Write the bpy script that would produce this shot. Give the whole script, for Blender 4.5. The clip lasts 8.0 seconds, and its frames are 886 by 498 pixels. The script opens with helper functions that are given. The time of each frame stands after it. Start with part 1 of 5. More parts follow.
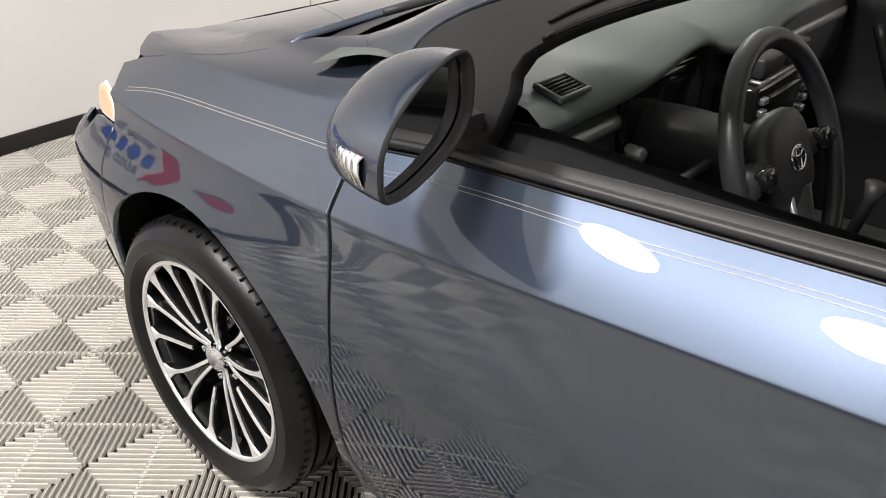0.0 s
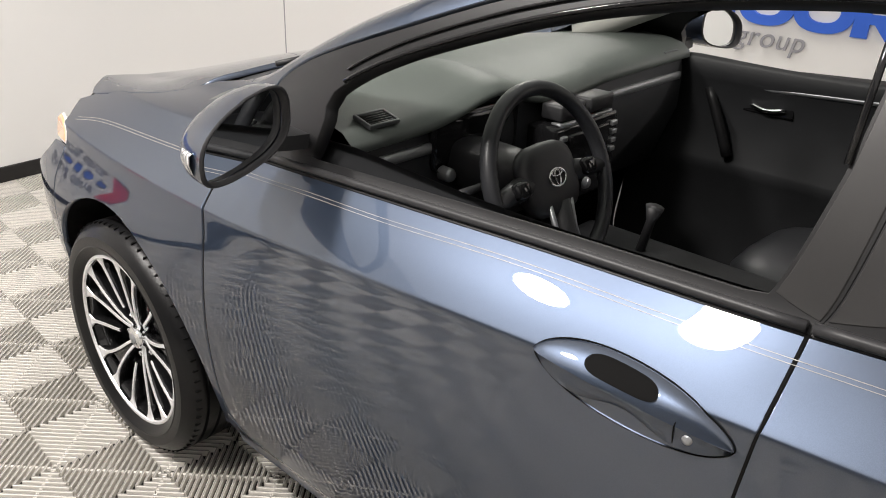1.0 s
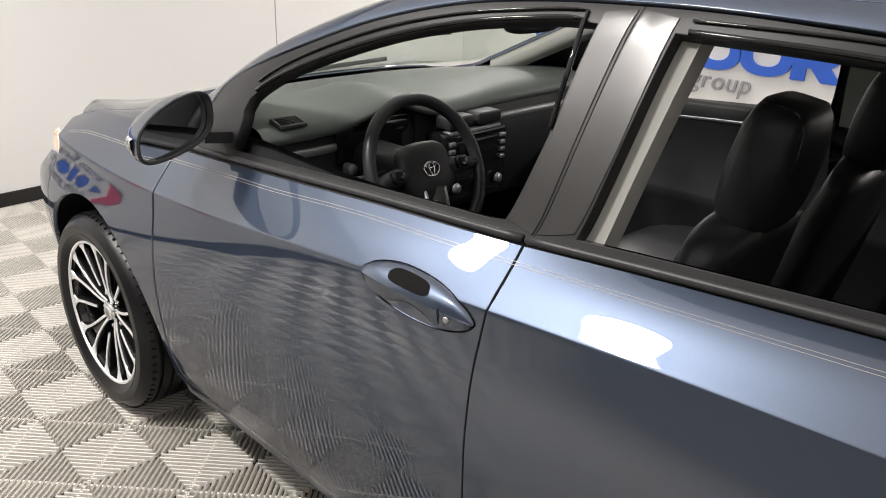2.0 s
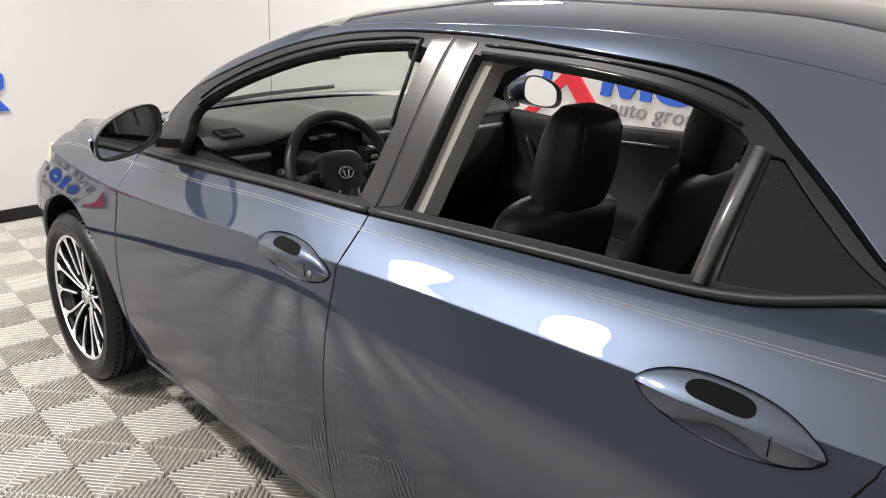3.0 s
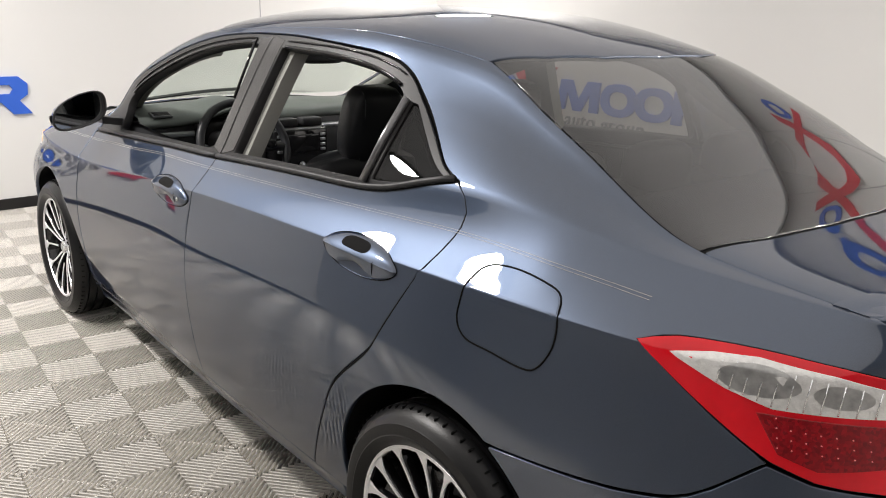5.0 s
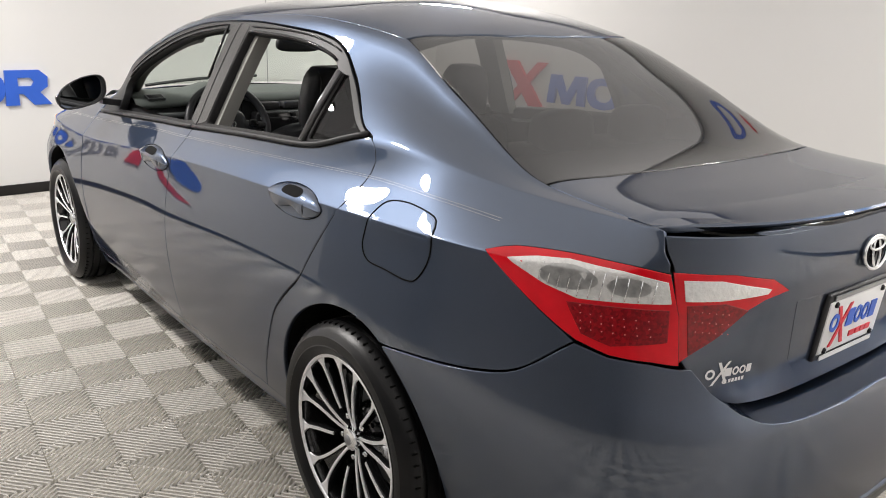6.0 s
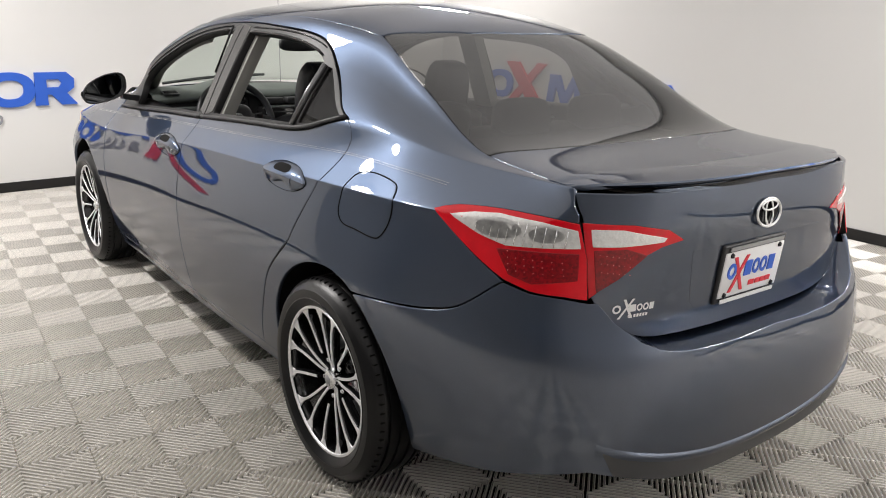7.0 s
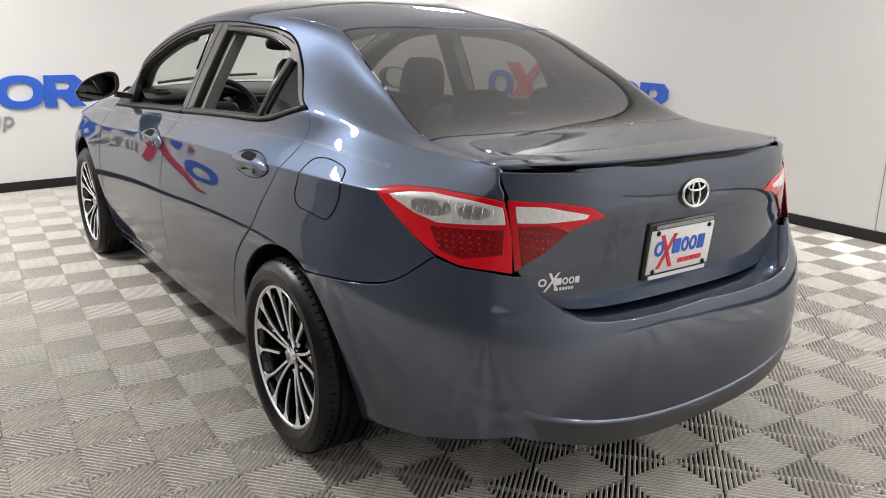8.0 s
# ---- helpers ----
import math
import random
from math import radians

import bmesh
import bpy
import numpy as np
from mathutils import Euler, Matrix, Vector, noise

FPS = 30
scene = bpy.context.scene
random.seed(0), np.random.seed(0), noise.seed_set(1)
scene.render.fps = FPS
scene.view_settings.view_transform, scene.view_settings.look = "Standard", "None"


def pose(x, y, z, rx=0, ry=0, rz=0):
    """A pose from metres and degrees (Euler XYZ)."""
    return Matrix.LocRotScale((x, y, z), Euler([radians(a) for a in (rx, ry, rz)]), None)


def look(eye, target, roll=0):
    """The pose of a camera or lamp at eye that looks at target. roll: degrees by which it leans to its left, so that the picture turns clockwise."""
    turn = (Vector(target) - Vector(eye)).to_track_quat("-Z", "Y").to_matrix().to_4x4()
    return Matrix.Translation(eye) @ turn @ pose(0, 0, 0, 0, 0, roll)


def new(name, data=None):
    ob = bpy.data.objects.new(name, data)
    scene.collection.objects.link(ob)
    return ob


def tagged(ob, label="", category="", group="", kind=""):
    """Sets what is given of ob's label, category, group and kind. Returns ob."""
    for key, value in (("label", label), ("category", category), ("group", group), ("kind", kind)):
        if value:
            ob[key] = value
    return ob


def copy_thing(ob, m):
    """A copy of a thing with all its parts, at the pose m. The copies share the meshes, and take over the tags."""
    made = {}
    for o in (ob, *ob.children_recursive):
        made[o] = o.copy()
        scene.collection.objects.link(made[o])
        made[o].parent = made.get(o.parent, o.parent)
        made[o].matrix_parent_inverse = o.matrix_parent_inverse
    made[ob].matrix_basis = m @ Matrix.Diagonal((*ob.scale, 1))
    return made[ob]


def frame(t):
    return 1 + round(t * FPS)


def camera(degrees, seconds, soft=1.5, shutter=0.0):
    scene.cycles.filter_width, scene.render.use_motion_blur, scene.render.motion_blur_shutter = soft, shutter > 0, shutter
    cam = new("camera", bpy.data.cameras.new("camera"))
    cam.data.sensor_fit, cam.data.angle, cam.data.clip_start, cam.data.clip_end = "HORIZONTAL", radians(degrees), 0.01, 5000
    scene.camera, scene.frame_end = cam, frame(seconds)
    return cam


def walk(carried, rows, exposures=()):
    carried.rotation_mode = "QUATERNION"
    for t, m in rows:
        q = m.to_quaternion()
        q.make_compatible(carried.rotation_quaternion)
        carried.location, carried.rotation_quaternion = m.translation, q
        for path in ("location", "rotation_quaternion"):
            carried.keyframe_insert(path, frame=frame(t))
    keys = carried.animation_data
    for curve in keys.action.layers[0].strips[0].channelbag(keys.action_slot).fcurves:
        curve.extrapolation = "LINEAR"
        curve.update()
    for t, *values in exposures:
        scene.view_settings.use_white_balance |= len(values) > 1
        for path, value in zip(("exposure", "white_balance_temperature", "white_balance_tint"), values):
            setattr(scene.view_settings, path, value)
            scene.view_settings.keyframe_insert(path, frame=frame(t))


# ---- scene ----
cam = camera(58.2, 8.0, soft=1.0)
PATH = [
    (0, (0.118, 1.511, 1.332), (1.265, 0.2, 0.35), 0.8),
    (0.5, (-0.111, 1.604, 1.399), (1.055, 0.257, 0.49), 1.7),
    (1, (-0.386, 1.589, 1.406), (0.826, 0.243, 0.558), 2.2),
    (2.5, (-1.175, 1.746, 1.42), (0.151, 0.409, 0.745), 1.8),
    (3, (-1.442, 1.751, 1.422), (-0.081, 0.428, 0.791), 2.1),
    (3.5, (-1.703, 1.847, 1.416), (-0.314, 0.543, 0.81), 2.2),
    (4, (-1.942, 1.84, 1.416), (-0.526, 0.556, 0.828), 2.3),
    (4.5, (-2.196, 1.755, 1.419), (-0.759, 0.49, 0.842), 2.1),
    (6, (-2.923, 1.782, 1.363), (-1.42, 0.588, 0.802), 1.8),
    (6.5, (-3.117, 1.781, 1.367), (-1.598, 0.606, 0.809), 1.6),
    (7, (-3.294, 1.866, 1.349), (-1.756, 0.712, 0.799), 1.4),
    (7.5, (-3.412, 1.862, 1.343), (-1.853, 0.733, 0.801), 1.1),
    (8, (-3.531, 1.773, 1.319), (-1.957, 0.663, 0.781), 0.9),
]
walk(cam, [(t, look(eye, target, roll)) for t, eye, target, roll in PATH],
     exposures=[(0, 0.28, 6700, 10), (4.5, 0.36, 6650, 10), (8, 0.18, 6550, 10)])

# ---- light: a white booth with two round ceiling lamps, four added ones and an added soft fill over the ceiling ----
LAMP_Z = 3.0
world = bpy.data.worlds.new("world")
scene.world = world
world.use_nodes = True
world.node_tree.nodes["Background"].inputs[0].default_value = (0.9, 0.95, 1.0, 1)
world.node_tree.nodes["Background"].inputs[1].default_value = 0.02


def ceiling_panel(x, y, sx, sy, power):
    data = bpy.data.lights.new("ceiling_light", "AREA")
    data.shape, data.size, data.size_y, data.energy = "RECTANGLE", sx, sy, power
    data.color = (1.0, 0.965, 0.945)
    ob = new("ceiling_light", data)
    ob.matrix_world = pose(x, y, LAMP_Z - 0.010)
    return ob


def round_lamp(x, y, size, power):
    data = bpy.data.lights.new("round_light", "AREA")
    data.shape, data.size, data.energy = "DISK", size, power
    data.color = (1.0, 0.968, 0.948)
    ob = new("round_light", data)
    ob.matrix_world = pose(x, y, LAMP_Z - 0.05)
    return ob


# added fill nearly as wide as the ceiling, not a fitting of the booth
ceiling_panel(-1.60, 0.55, 10.2, 7.8, 145)
# the two lamps known from their reflections in the paint
round_lamp(1.84, 2.12, 0.40, 62)
round_lamp(0.72, 2.12, 0.40, 62)
# four lamps added out of the reflections to lift walls and floor
round_lamp(2.80, -2.80, 0.60, 38)
round_lamp(-2.50, -2.80, 0.38, 58)
round_lamp(-4.60, -2.80, 0.38, 58)
round_lamp(-6.30, -2.70, 0.38, 50)

# ---- materials ----
def material(name, color, rough=0.5, metal=0.0, coat=0.0, coat_rough=0.03, vary=0.0, vary_scale=8.0, bump=0.0, bump_scale=60.0,
             fleck=0.0, fleck_scale=900.0, transmission=0.0, ior=1.45, emit=0.0, spec=0.5, edge_tint=None, per_object=0.0, rough_vary=0.0, coat_ior=1.5):
    m = bpy.data.materials.new(name)
    m.use_nodes = True
    nt = m.node_tree
    b = nt.nodes["Principled BSDF"]
    b.inputs["Base Color"].default_value = (*color, 1)
    b.inputs["Roughness"].default_value = rough
    b.inputs["Metallic"].default_value = metal
    b.inputs["Coat Weight"].default_value = coat
    b.inputs["Coat Roughness"].default_value = coat_rough
    b.inputs["Coat IOR"].default_value = coat_ior
    b.inputs["Transmission Weight"].default_value = transmission
    b.inputs["IOR"].default_value = ior
    b.inputs["Specular IOR Level"].default_value = spec
    if edge_tint:
        b.inputs["Specular Tint"].default_value = (*edge_tint, 1)
    if emit:
        b.inputs["Emission Color"].default_value = (*color, 1)
        b.inputs["Emission Strength"].default_value = emit
    tc = nt.nodes.new("ShaderNodeTexCoord")
    chain = None
    def mix_dark(fac_socket, low, high):
        nonlocal chain
        ramp = nt.nodes.new("ShaderNodeMapRange")
        ramp.inputs["To Min"].default_value, ramp.inputs["To Max"].default_value = low, high
        nt.links.new(fac_socket, ramp.inputs["Value"])
        mul = nt.nodes.new("ShaderNodeVectorMath")
        mul.operation = "SCALE"
        if chain is None:
            mul.inputs[0].default_value = color
        else:
            nt.links.new(chain, mul.inputs[0])
        nt.links.new(ramp.outputs[0], mul.inputs["Scale"])
        chain = mul.outputs[0]
    if vary:
        n1 = nt.nodes.new("ShaderNodeTexNoise")
        n1.inputs["Scale"].default_value, n1.inputs["Detail"].default_value = vary_scale, 6.0
        nt.links.new(tc.outputs["Object"], n1.inputs["Vector"])
        mix_dark(n1.outputs["Fac"], 1 - vary, 1 + vary)
        if rough_vary:
            rr = nt.nodes.new("ShaderNodeMapRange")
            rr.inputs["To Min"].default_value, rr.inputs["To Max"].default_value = rough - rough_vary, rough + rough_vary
            nt.links.new(n1.outputs["Fac"], rr.inputs["Value"])
            nt.links.new(rr.outputs[0], b.inputs["Roughness"])
    if fleck:
        n2 = nt.nodes.new("ShaderNodeTexVoronoi")
        n2.inputs["Scale"].default_value = fleck_scale
        nt.links.new(tc.outputs["Object"], n2.inputs["Vector"])
        mix_dark(n2.outputs["Color"], 1 - fleck, 1 + fleck)
    if per_object:
        info = nt.nodes.new("ShaderNodeObjectInfo")
        mix_dark(info.outputs["Random"], 1 - per_object, 1 + per_object)
    if chain is not None:
        nt.links.new(chain, b.inputs["Base Color"])
    if bump:
        n3 = nt.nodes.new("ShaderNodeTexNoise")
        n3.inputs["Scale"].default_value, n3.inputs["Detail"].default_value = bump_scale, 4.0
        nt.links.new(tc.outputs["Object"], n3.inputs["Vector"])
        bp = nt.nodes.new("ShaderNodeBump")
        bp.inputs["Strength"].default_value, bp.inputs["Distance"].default_value = bump, 0.002
        nt.links.new(n3.outputs["Fac"], bp.inputs["Height"])
        nt.links.new(bp.outputs[0], b.inputs["Normal"])
    return m


M_PAINT = material("slate_paint", (0.068, 0.088, 0.128), rough=0.40, metal=0.95, edge_tint=(0.12, 0.16, 0.24), coat=1.0, coat_ior=1.72, coat_rough=0.012, fleck=0.10, fleck_scale=1400, vary=0.03, vary_scale=5)
M_SATIN = material("satin_black_film", (0.014, 0.014, 0.015), rough=0.42, metal=0.0, vary=0.12, vary_scale=9, spec=0.35)
M_PILLAR = material("pillar_film", (0.052, 0.051, 0.051), rough=0.24, metal=0.3, vary=0.12, vary_scale=9, spec=0.6)
M_BAR = material("satin_grey_bar", (0.20, 0.20, 0.205), rough=0.28, metal=0.6, vary=0.08, vary_scale=20)
M_VALANCE = material("valance_plastic", (0.048, 0.049, 0.052), rough=0.42, vary=0.12, vary_scale=12, bump=0.06, bump_scale=400)
M_TRIM = material("black_plastic", (0.028, 0.028, 0.030), rough=0.45, vary=0.15, vary_scale=20, bump=0.08, bump_scale=500)
M_GLOSS = material("gloss_black", (0.012, 0.012, 0.013), rough=0.08, vary=0.1)
M_RUBBER = material("tyre_rubber", (0.006, 0.006, 0.0065), rough=0.34, spec=0.35, vary=0.25, vary_scale=25, bump=0.15, bump_scale=300)
M_WHEELBLK = material("wheel_black", (0.007, 0.007, 0.0075), rough=0.14, coat=0.6, vary=0.1)
M_MACH = material("machined_alloy", (0.90, 0.90, 0.91), rough=0.38, metal=0.65, vary=0.08, vary_scale=40)
M_CHROME = material("chrome", (0.78, 0.79, 0.80), rough=0.06, metal=1.0)
M_SILVER = material("silver_plastic", (0.34, 0.35, 0.36), rough=0.32, metal=0.6, vary=0.08)
M_INSIDE = material("interior_plastic", (0.024, 0.025, 0.027), rough=0.55, vary=0.15, vary_scale=15, bump=0.12, bump_scale=700)
M_DASH = material("dash_skin", (0.085, 0.097, 0.090), rough=0.48, vary=0.12, vary_scale=12, bump=0.15, bump_scale=600)
M_LEATHER = material("black_leather", (0.024, 0.025, 0.028), rough=0.38, vary=0.2, vary_scale=14, bump=0.2, bump_scale=260)
M_CLOTH = material("headliner_cloth", (0.36, 0.36, 0.335), rough=0.9, vary=0.08, bump=0.1, bump_scale=900)
# near-black for liners and seals, and for shade painted into gaps and hollows
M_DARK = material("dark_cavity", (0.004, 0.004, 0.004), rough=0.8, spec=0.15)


def glass(name, tint, gloss=1.0, haze=0.0):
    """A thin pane: it lets tinted light through and mirrors more at a slant."""
    m = bpy.data.materials.new(name)
    m.use_nodes = True
    nt = m.node_tree
    for n in [n for n in nt.nodes if n.type == "BSDF_PRINCIPLED"]:
        nt.nodes.remove(n)
    out = nt.nodes["Material Output"]
    clear, shine, mix = nt.nodes.new("ShaderNodeBsdfTransparent"), nt.nodes.new("ShaderNodeBsdfGlossy"), nt.nodes.new("ShaderNodeMixShader")
    clear.inputs["Color"].default_value = (*tint, 1)
    shine.inputs["Roughness"].default_value = 0.0
    lw = nt.nodes.new("ShaderNodeLayerWeight")
    pw = nt.nodes.new("ShaderNodeMath")
    pw.operation = "POWER"
    pw.inputs[1].default_value = 5.0
    lin = nt.nodes.new("ShaderNodeMath")
    lin.operation = "MULTIPLY_ADD"
    lin.inputs[1].default_value, lin.inputs[2].default_value = 0.90 * gloss, 0.055 * gloss
    lin.use_clamp = True
    nt.links.new(lw.outputs["Facing"], pw.inputs[0])
    nt.links.new(pw.outputs[0], lin.inputs[0])
    nt.links.new(lin.outputs[0], mix.inputs[0])
    nt.links.new(clear.outputs[0], mix.inputs[1])
    nt.links.new(shine.outputs[0], mix.inputs[2])
    if haze:
        film, blend = nt.nodes.new("ShaderNodeBsdfGlossy"), nt.nodes.new("ShaderNodeMixShader")
        film.inputs["Roughness"].default_value = 0.34
        dust = nt.nodes.new("ShaderNodeTexNoise")
        dust.inputs["Scale"].default_value, dust.inputs["Detail"].default_value = 5.0, 6.0
        tc = nt.nodes.new("ShaderNodeTexCoord")
        nt.links.new(tc.outputs["Object"], dust.inputs["Vector"])
        span = nt.nodes.new("ShaderNodeMapRange")
        span.inputs["To Min"].default_value, span.inputs["To Max"].default_value = haze * 0.7, haze * 1.3
        nt.links.new(dust.outputs["Fac"], span.inputs["Value"])
        nt.links.new(span.outputs[0], blend.inputs[0])
        nt.links.new(mix.outputs[0], blend.inputs[1])
        nt.links.new(film.outputs[0], blend.inputs[2])
        mix = blend
    nt.links.new(mix.outputs[0], out.inputs["Surface"])
    return m


M_GLASS = glass("window_glass", (0.80, 0.87, 0.82))
M_TINT = glass("tinted_glass", (0.16, 0.16, 0.155), 0.8)
M_REARGLASS = glass("tinted_rear_glass", (0.18, 0.18, 0.172), 1.4, 0.05)
M_RED = material("red_lens", (0.68, 0.004, 0.013), rough=0.15, coat=1.0, coat_rough=0.02, spec=0.12, vary=0.25, vary_scale=22)
M_REDGLOW = material("red_reflector", (0.24, 0.001, 0.005), rough=0.22, coat=1.0, coat_rough=0.02, spec=0.12, fleck=0.45, fleck_scale=220)
M_BOWL = material("lamp_bowl", (0.42, 0.42, 0.41), rough=0.30, metal=0.7, vary=0.55, vary_scale=70, coat=1.0)
# pale colour for dots that paint the reflectors' sparkle
M_DOT = material("pale_red_sparkle", (0.85, 0.20, 0.20), rough=0.15)
M_CLEAR = material("clear_lens", (0.86, 0.85, 0.83), rough=0.16, metal=0.35, coat=1.0, vary=0.3, vary_scale=90, bump=0.5, bump_scale=160)
M_AMBER = material("amber_lens", (0.75, 0.42, 0.22), rough=0.15, coat=1.0)
M_WALL = material("white_wall_paint", (0.76, 0.755, 0.74), rough=0.55, vary=0.025, vary_scale=1.2, bump=0.05, bump_scale=90)
M_CEIL = material("grey_ceiling_paint", (0.30, 0.30, 0.31), rough=0.8, vary=0.08, vary_scale=2)
M_HALL = material("grey_hall_wall", (0.40, 0.405, 0.415), rough=0.7, vary=0.10, vary_scale=1.5, bump=0.05, bump_scale=90)
# paler than the hall so the unseen back wall brightens the boot lid
M_BACK = material("pale_hall_wall", (0.58, 0.58, 0.585), rough=0.7, vary=0.08, vary_scale=1.5, bump=0.05, bump_scale=90)
M_BASE = material("baseboard_black", (0.016, 0.015, 0.015), rough=0.4, vary=0.2)
M_TILE = material("floor_tile_plastic", (0.73, 0.70, 0.65), rough=0.28, vary=0.13, vary_scale=7, per_object=0.04, bump=0.1, bump_scale=200)
# rib tops coloured darker to imitate the chequer's light and shade
M_TREAD = material("darkened_rib_top", (0.27, 0.26, 0.24), rough=0.45, vary=0.18, vary_scale=7, per_object=0.04, bump=0.1, bump_scale=200)
M_UNDER = material("floor_under", (0.012, 0.0115, 0.011), rough=0.9, vary=0.2)
M_BLUE = material("sign_blue", (0.035, 0.13, 0.62), rough=0.4, vary=0.15, vary_scale=3)
M_SIGNRED = material("sign_red", (0.72, 0.03, 0.05), rough=0.4, vary=0.1, vary_scale=3)
M_GREY = material("sign_grey", (0.30, 0.30, 0.32), rough=0.5, vary=0.1)
M_WHITE = material("plate_white", (0.80, 0.80, 0.80), rough=0.3, vary=0.04)
M_STRIPE = material("pinstripe_vinyl", (0.38, 0.36, 0.33), rough=0.3)
M_MIRROR = material("mirror_glass", (0.82, 0.84, 0.85), rough=0.0, metal=1.0)
M_BLUECLOTH = material("blue_grey_cover", (0.20, 0.24, 0.30), rough=0.6, vary=0.15, vary_scale=20, bump=0.2, bump_scale=500)
M_VENTGREY = material("vent_surround", (0.10, 0.105, 0.11), rough=0.45, vary=0.1)

# ---- mesh helpers ----
from mathutils import geometry


def part(name, bm, mat, parent, label="", smooth=True):
    """One mesh object under a thing or under a part; coordinates are the world's."""
    me = bpy.data.meshes.new(name)
    bm.to_mesh(me)
    bm.free()
    return link_mesh(name, me, mat, parent, label, smooth)


def link_mesh(name, me, mat, parent, label="", smooth=True):
    for m in mat if isinstance(mat, (list, tuple)) else (mat,):
        me.materials.append(m)
    if smooth and len(me.polygons):
        me.polygons.foreach_set("use_smooth", [True] * len(me.polygons))
    ob = new(name, me)
    if parent is not None:
        ob.parent = parent
    if label:
        ob["label"] = label
    return ob


def sharpen(bm, degrees=35):
    lim = radians(degrees)
    for e in bm.edges:
        if len(e.link_faces) == 2 and e.calc_face_angle(0) > lim:
            e.smooth = False
    return bm


def box(x0, x1, y0, y1, z0, z1, bevel=0.0, seg=2, turn=None):
    bm = bmesh.new()
    bmesh.ops.create_cube(bm, size=1)
    for v in bm.verts:
        v.co = Vector((x0 + (v.co.x + .5) * (x1 - x0), y0 + (v.co.y + .5) * (y1 - y0), z0 + (v.co.z + .5) * (z1 - z0)))
    if bevel:
        bmesh.ops.bevel(bm, geom=bm.edges[:], offset=bevel, segments=seg, affect="EDGES", profile=0.5)
    if turn is not None:
        bmesh.ops.transform(bm, matrix=turn, verts=bm.verts)
    return bm


def join(*bms):
    out = bms[0]
    for b in bms[1:]:
        me = bpy.data.meshes.new("tmp")
        b.to_mesh(me)
        b.free()
        out.from_mesh(me)
        bpy.data.meshes.remove(me)
    return out


def loft(rows, close_u=False, close_v=False, cap=False):
    """A skin over rows of points (each row the same length)."""
    bm = bmesh.new()
    grid = [[bm.verts.new(p) for p in row] for row in rows]
    n, k = len(grid), len(grid[0])
    for i in range(n if close_u else n - 1):
        for j in range(k if close_v else k - 1):
            a, b, c, d = grid[i][j], grid[i][(j + 1) % k], grid[(i + 1) % n][(j + 1) % k], grid[(i + 1) % n][j]
            if len({a, b, c, d}) == 4:
                bm.faces.new((a, b, c, d))
    if cap and close_v:
        bm.faces.new(grid[0])
        bm.faces.new(list(reversed(grid[-1])))
    bmesh.ops.recalc_face_normals(bm, faces=bm.faces)
    return bm


def catmull(pts, step=0.02, closed=False):
    """A smooth line through points (2D or 3D)."""
    P = [np.array(p, float) for p in pts]
    n = len(P)
    out = []
    for i in range(n if closed else n - 1):
        a = P[(i - 1) % n] if closed or i > 0 else 2 * P[0] - P[1]
        b, c = P[i], P[(i + 1) % n]
        d = P[(i + 2) % n] if closed or i + 2 < n else 2 * P[-1] - P[-2]
        m = max(1, int(np.linalg.norm(c - b) / step))
        for k in range(m):
            t = k / m
            out.append(.5 * (2 * b + (c - a) * t + (2 * a - 5 * b + 4 * c - d) * t * t + (3 * b - a - 3 * c + d) * t ** 3))
    if not closed:
        out.append(P[-1])
    return out


def tube(pts, r, seg=8, closed=False, flat=1.0):
    """A round rod along a line of 3D points."""
    P = [Vector(p) for p in pts]
    n = len(P)
    rows = []
    up = None
    for i in range(n):
        if closed:
            d = (P[(i + 1) % n] - P[(i - 1) % n]).normalized()
        else:
            d = (P[min(i + 1, n - 1)] - P[max(i - 1, 0)]).normalized()
        if up is None:
            up = d.orthogonal().normalized()
        up = (up - d * up.dot(d)).normalized()
        side_v = d.cross(up)
        rr = r[i] if isinstance(r, (list, tuple)) else r
        rows.append([P[i] + (up * math.cos(a) + side_v * math.sin(a) * flat) * rr for a in [2 * math.pi * k / seg for k in range(seg)]])
    return loft(rows, close_u=closed, close_v=True, cap=not closed)


def lathe(profile, seg=64, axis="y"):
    """Turn (radius, offset) pairs round an axis through the origin."""
    rows = []
    for k in range(seg):
        a = 2 * math.pi * k / seg
        if axis == "y":
            rows.append([(r * math.cos(a), o, r * math.sin(a)) for r, o in profile])
        else:
            rows.append([(r * math.cos(a), r * math.sin(a), o) for r, o in profile])
    return loft(rows, close_u=True)


# ---- the body's surface: control lines along the car, x from the nose to the tail ----
def pchip(xs, ys):
    xs, ys = np.array(xs, float), np.array(ys, float)
    o = np.argsort(xs)
    xs, ys = xs[o], ys[o]
    h = np.diff(xs)
    d = np.diff(ys) / h
    m = np.zeros_like(ys)
    for i in range(1, len(xs) - 1):
        if d[i - 1] * d[i] > 0:
            a, b = 2 * h[i] + h[i - 1], h[i] + 2 * h[i - 1]
            m[i] = (a + b) / (a / d[i - 1] + b / d[i])
    m[0], m[-1] = d[0], d[-1]

    def f(x):
        x = np.clip(np.asarray(x, float), xs[0], xs[-1])
        i = np.clip(np.searchsorted(xs, x) - 1, 0, len(h) - 1)
        t = (x - xs[i]) / h[i]
        return (ys[i] * (1 + 2 * t) * (1 - t) ** 2 + m[i] * h[i] * t * (1 - t) ** 2
                + ys[i + 1] * t * t * (3 - 2 * t) + m[i + 1] * h[i] * t * t * (t - 1))
    return f


